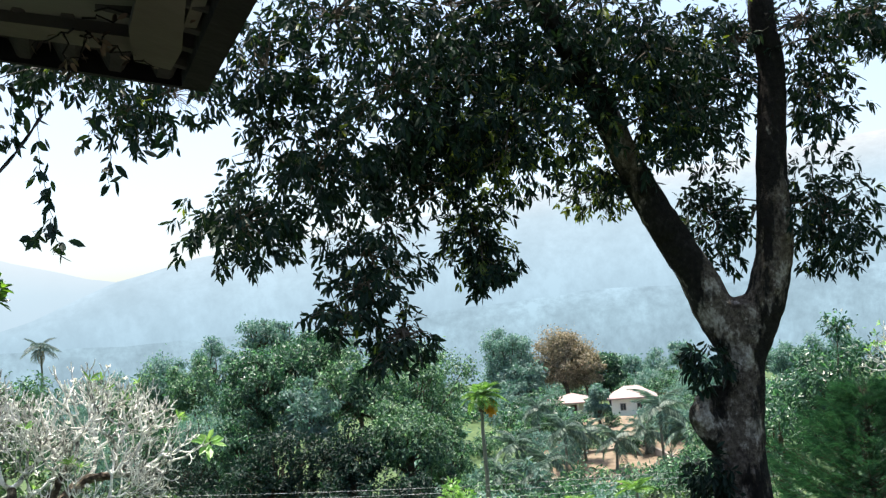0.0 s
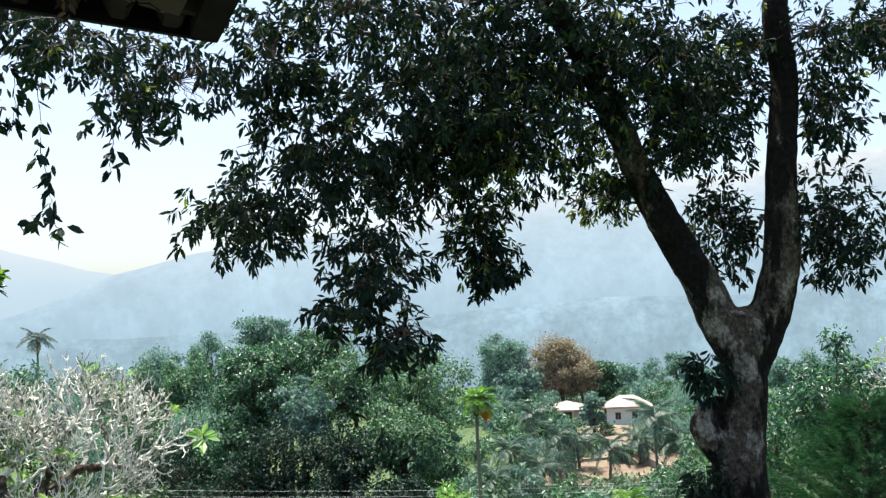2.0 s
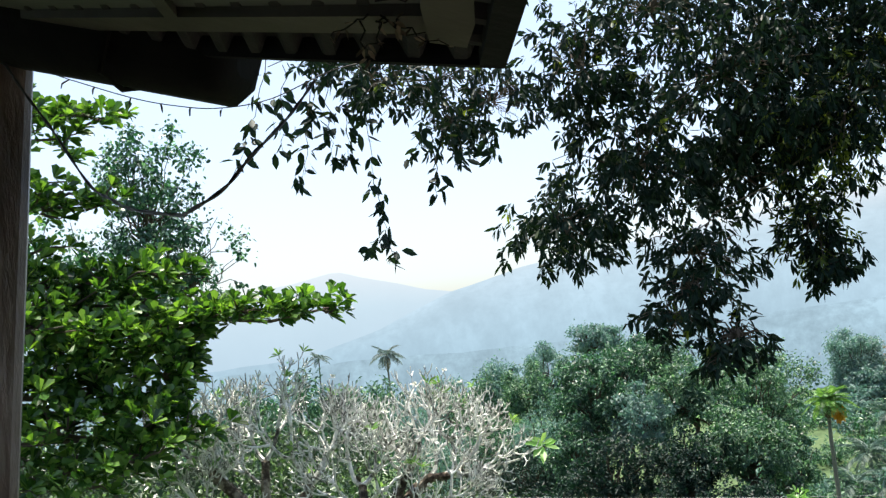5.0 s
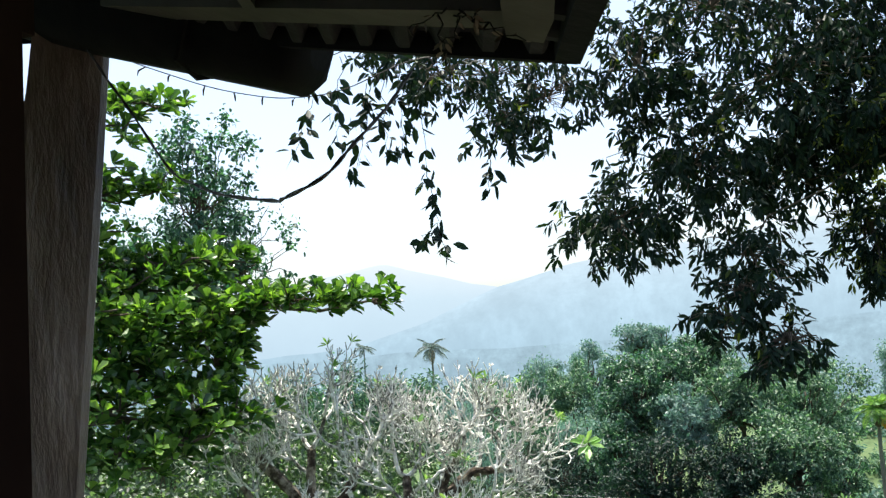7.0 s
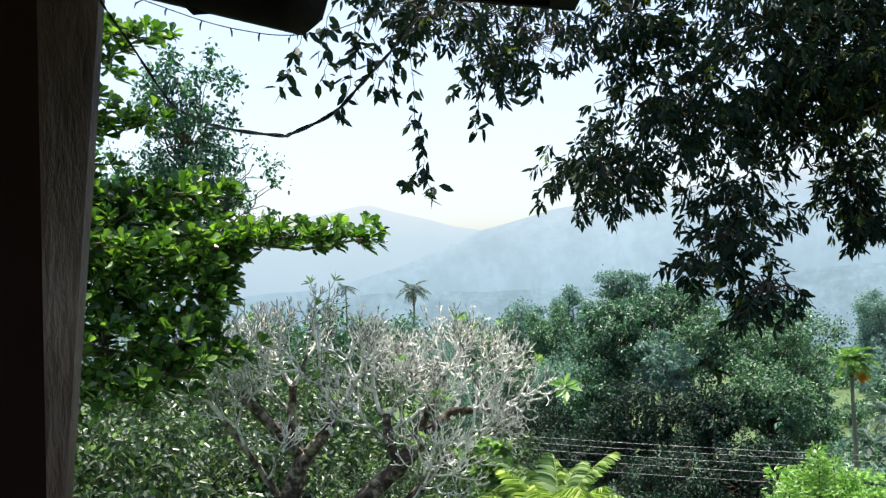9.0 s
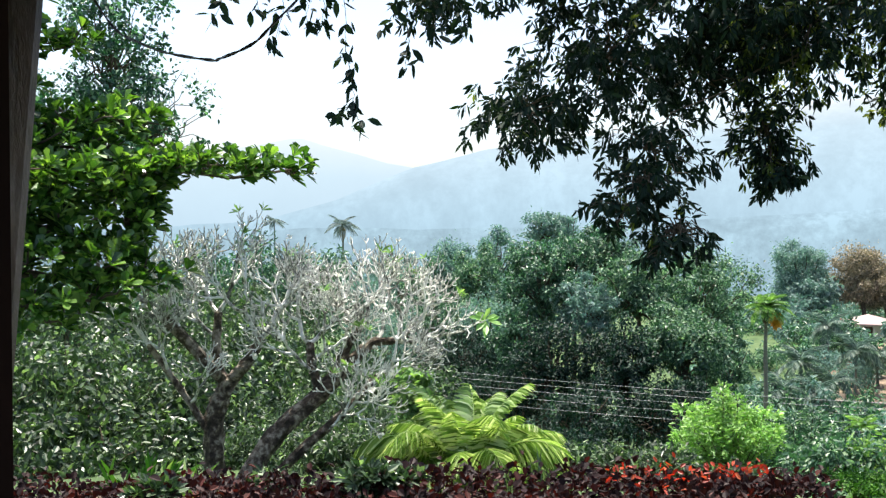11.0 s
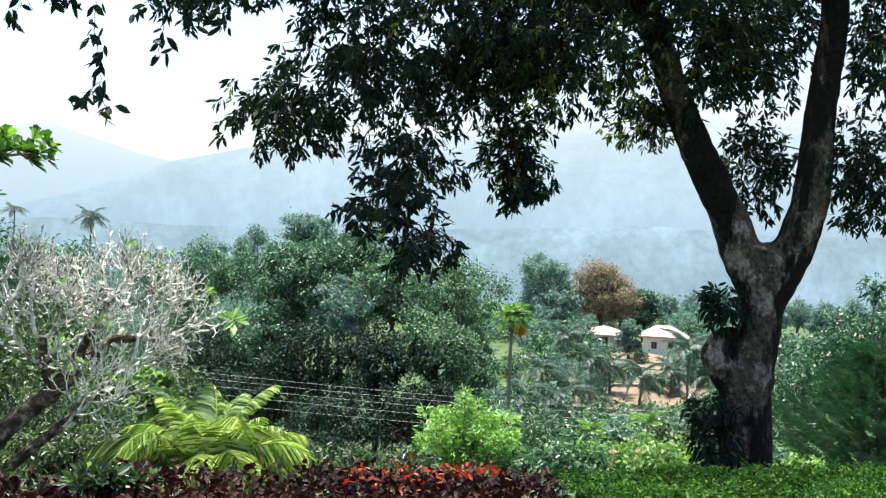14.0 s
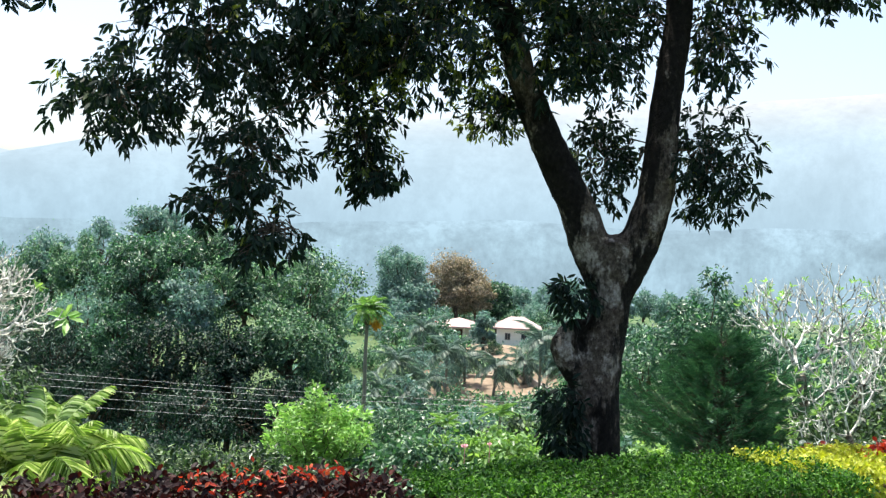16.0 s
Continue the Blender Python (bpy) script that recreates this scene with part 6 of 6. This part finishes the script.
# ---------------------------------------------------------------- house across the valley
def hip_roof(geo, x0, x1, y0, y1, z0, h, over=0.6):
    x0, x1, y0, y1 = x0 - over, x1 + over, y0 - over, y1 + over
    d = min(x1 - x0, y1 - y0) / 2
    ridge = [(x0 + d, (y0 + y1) / 2, z0 + h), (x1 - d, (y0 + y1) / 2, z0 + h)] if x1 - x0 >= y1 - y0 else [((x0 + x1) / 2, y0 + d, z0 + h), ((x0 + x1) / 2, y1 - d, z0 + h)]
    c = [(x0, y0, z0), (x1, y0, z0), (x1, y1, z0), (x0, y1, z0)]
    low = [(x, y, z - 0.18) for x, y, z in c]
    if x1 - x0 >= y1 - y0:
        geo.add(c + ridge + low, [(0, 1, 5, 4), (2, 3, 4, 5), (0, 6, 7, 1), (1, 7, 8, 2), (2, 8, 9, 3), (3, 9, 6, 0), (6, 9, 8, 7)], [(1, 2, 5), (3, 0, 4)])
    else:
        geo.add(c + ridge + low, [(1, 2, 5, 4), (3, 0, 4, 5), (0, 6, 7, 1), (1, 7, 8, 2), (2, 8, 9, 3), (3, 9, 6, 0), (6, 9, 8, 7)], [(0, 1, 4), (2, 3, 5)])


def build_house():
    base = bearing(8.6, 142, -12.2)
    house = thing("house", base, "cream bungalow with pale red hipped roofs", "house")
    house.rotation_euler = (0, 0, radians(-9))
    for x0, x1, y0, y1, h in ((-7.6, -2.0, 1.0, 5.0, 2.35), (0.5, 6.0, -1.0, 2.6, 2.6)):
        g = Geo()
        g.box((x0, y0, 0), (x1, y1, h))
        part("wall", g, PLASTER, house)
        g = Geo()
        hip_roof(g, x0, x1, y0 - (1.2 if x0 < -3 else 0), y1, h + 0.12, 1.4 if x0 > -3 else 1.0)
        part("roof", g, ROOF_RED, house)
    for x in (-7.5, -5.8, -4.0, -2.1):
        g = Geo()
        g.tube([(x, -0.1, 0), (x, -0.1, 1.2), (x, -0.1, 2.3)], 0.1, 8)
        part("porch_post", g, PLASTER, house)
    for x, w, z0, z1 in ((1.7, 0.6, 1.1, 1.9), (3.9, 0.7, 1.1, 1.9)):
        g = Geo()
        for a0, a1, c0, c1 in ((x, x + w, z0 - 0.08, z0), (x, x + w, z1, z1 + 0.08), (x - 0.08, x, z0 - 0.08, z1 + 0.08), (x + w, x + w + 0.08, z0 - 0.08, z1 + 0.08), (x + w / 2 - 0.03, x + w / 2 + 0.03, z0, z1)):
            g.box((a0, -1.06, c0), (a1, -1.0, c1))
        frame_ob = part("window", g, CONCRETE, house)
        g = Geo()
        g.box((x, -1.03, z0), (x + w, -1.015, z1))
        part("pane", g, DARK_GLASS, frame_ob)
    g = Geo()
    g.box((-5.2, 0.985, 0.05), (-4.2, 1.0, 2.0))
    part("door", g, ROOF_BROWN, house)
    # house behind, only its brown roof shows
    b2 = bearing(11.3, 176, -16.3)
    h2 = thing("house", b2, "house with dark red-brown roof behind the bungalow", "house")
    g = Geo()
    g.box((-5, -3, 0), (5, 3, 2.6))
    part("wall", g, PLASTER, h2)
    g = Geo()
    hip_roof(g, -5, 5, -3, 3, 2.6, 1.7)
    part("roof", g, ROOF_BROWN, h2)
    b3 = bearing(5.6, 152, -13.2)
    h3 = thing("house", b3, "shed with brown roof beside the bungalow", "house")
    g = Geo()
    g.box((-3.4, -2, 0), (3.4, 2, 2.2))
    part("wall", g, PLASTER, h3)
    g = Geo()
    hip_roof(g, -3.4, 3.4, -2, 2, 2.2, 1.1)
    part("roof", g, ROOF_BROWN, h3)


build_house()
# bare earth terraces under the house
g, rows = Geo(), []
AZS, RS = np.linspace(4.2, 13.5, 40), np.linspace(98, 139, 24)
for r in RS:
    for a in AZS:
        p = bearing(a, r)
        edge = noise.noise(Vector((a * 1.3, r * 0.15, 2.2))) * 0.25
        rows.append((p.x, p.y, ground_z(p.x, p.y) + 0.30 + 0.7 * edge - 0.5 * max(0, abs(a - 8.8) - 3.6)))
n = len(AZS)
g.add(rows, [(i * n + j, i * n + j + 1, (i + 1) * n + j + 1, (i + 1) * n + j) for i in range(len(RS) - 1) for j in range(n - 1)])
solo("earth_bank", g, EARTH, "bare orange earth bank below the bungalow", "earth bank", kind="structure", smooth=True)
for (a0, r0), (a1, r1), h in (((9.6, 118), (12.4, 104), 1.1), ((4.0, 101), (12.8, 101), 0.7), ((6.0, 113), (10.4, 115), 0.6)):
    p, q = bearing(a0, r0), bearing(a1, r1)
    g, m = Geo(), 14
    d = (q - p).normalized()
    nn = Vector((d.y, -d.x, 0)) * 0.15
    v = []
    for i in range(m):
        c = p.lerp(q, i / (m - 1))
        zz = ground_z(c.x, c.y)
        for s, z in ((-1, -0.5), (-1, h), (1, h), (1, -0.5)):
            v.append((c.x + nn.x * s, c.y + nn.y * s, zz + z))
    g.add(v, [(i * 4 + j, i * 4 + (j + 1) % 4, (i + 1) * 4 + (j + 1) % 4, (i + 1) * 4 + j) for i in range(m - 1) for j in range(4)] + [(0, 1, 2, 3), (m * 4 - 1, m * 4 - 2, m * 4 - 3, m * 4 - 4)])
    solo("retaining_wall", g, CONCRETE, "low weathered concrete retaining wall on the bank", "wall", "retaining walls")
# roofs and walls far off, their haze painted in as blue-grey
for az, r, w in ((-22.0, 725, 8), (-20.0, 700, 6)):
    s = (r - 330) / 430
    skyline = 2.5 + 760 * math.tan(radians(np.interp(az, (-26, -15, 0, 8, 15), (-0.1, 0.0, 0.7, 1.0, 0.9))))
    hz = thing("house", bearing(az, r, -25 + (skyline + 24) * s**0.9), "distant house with haze-faded blue-grey roof and walls", "house", "distant houses")
    g = Geo()
    g.box((-w / 2, -3, -2), (w / 2, 3, 1.5))
    part("wall", g, HAZED_HOUSE, hz)
    g = Geo()
    hip_roof(g, -w / 2, w / 2, -3, 3, 1.5, 1.4)
    part("roof", g, HAZED_HOUSE, hz)
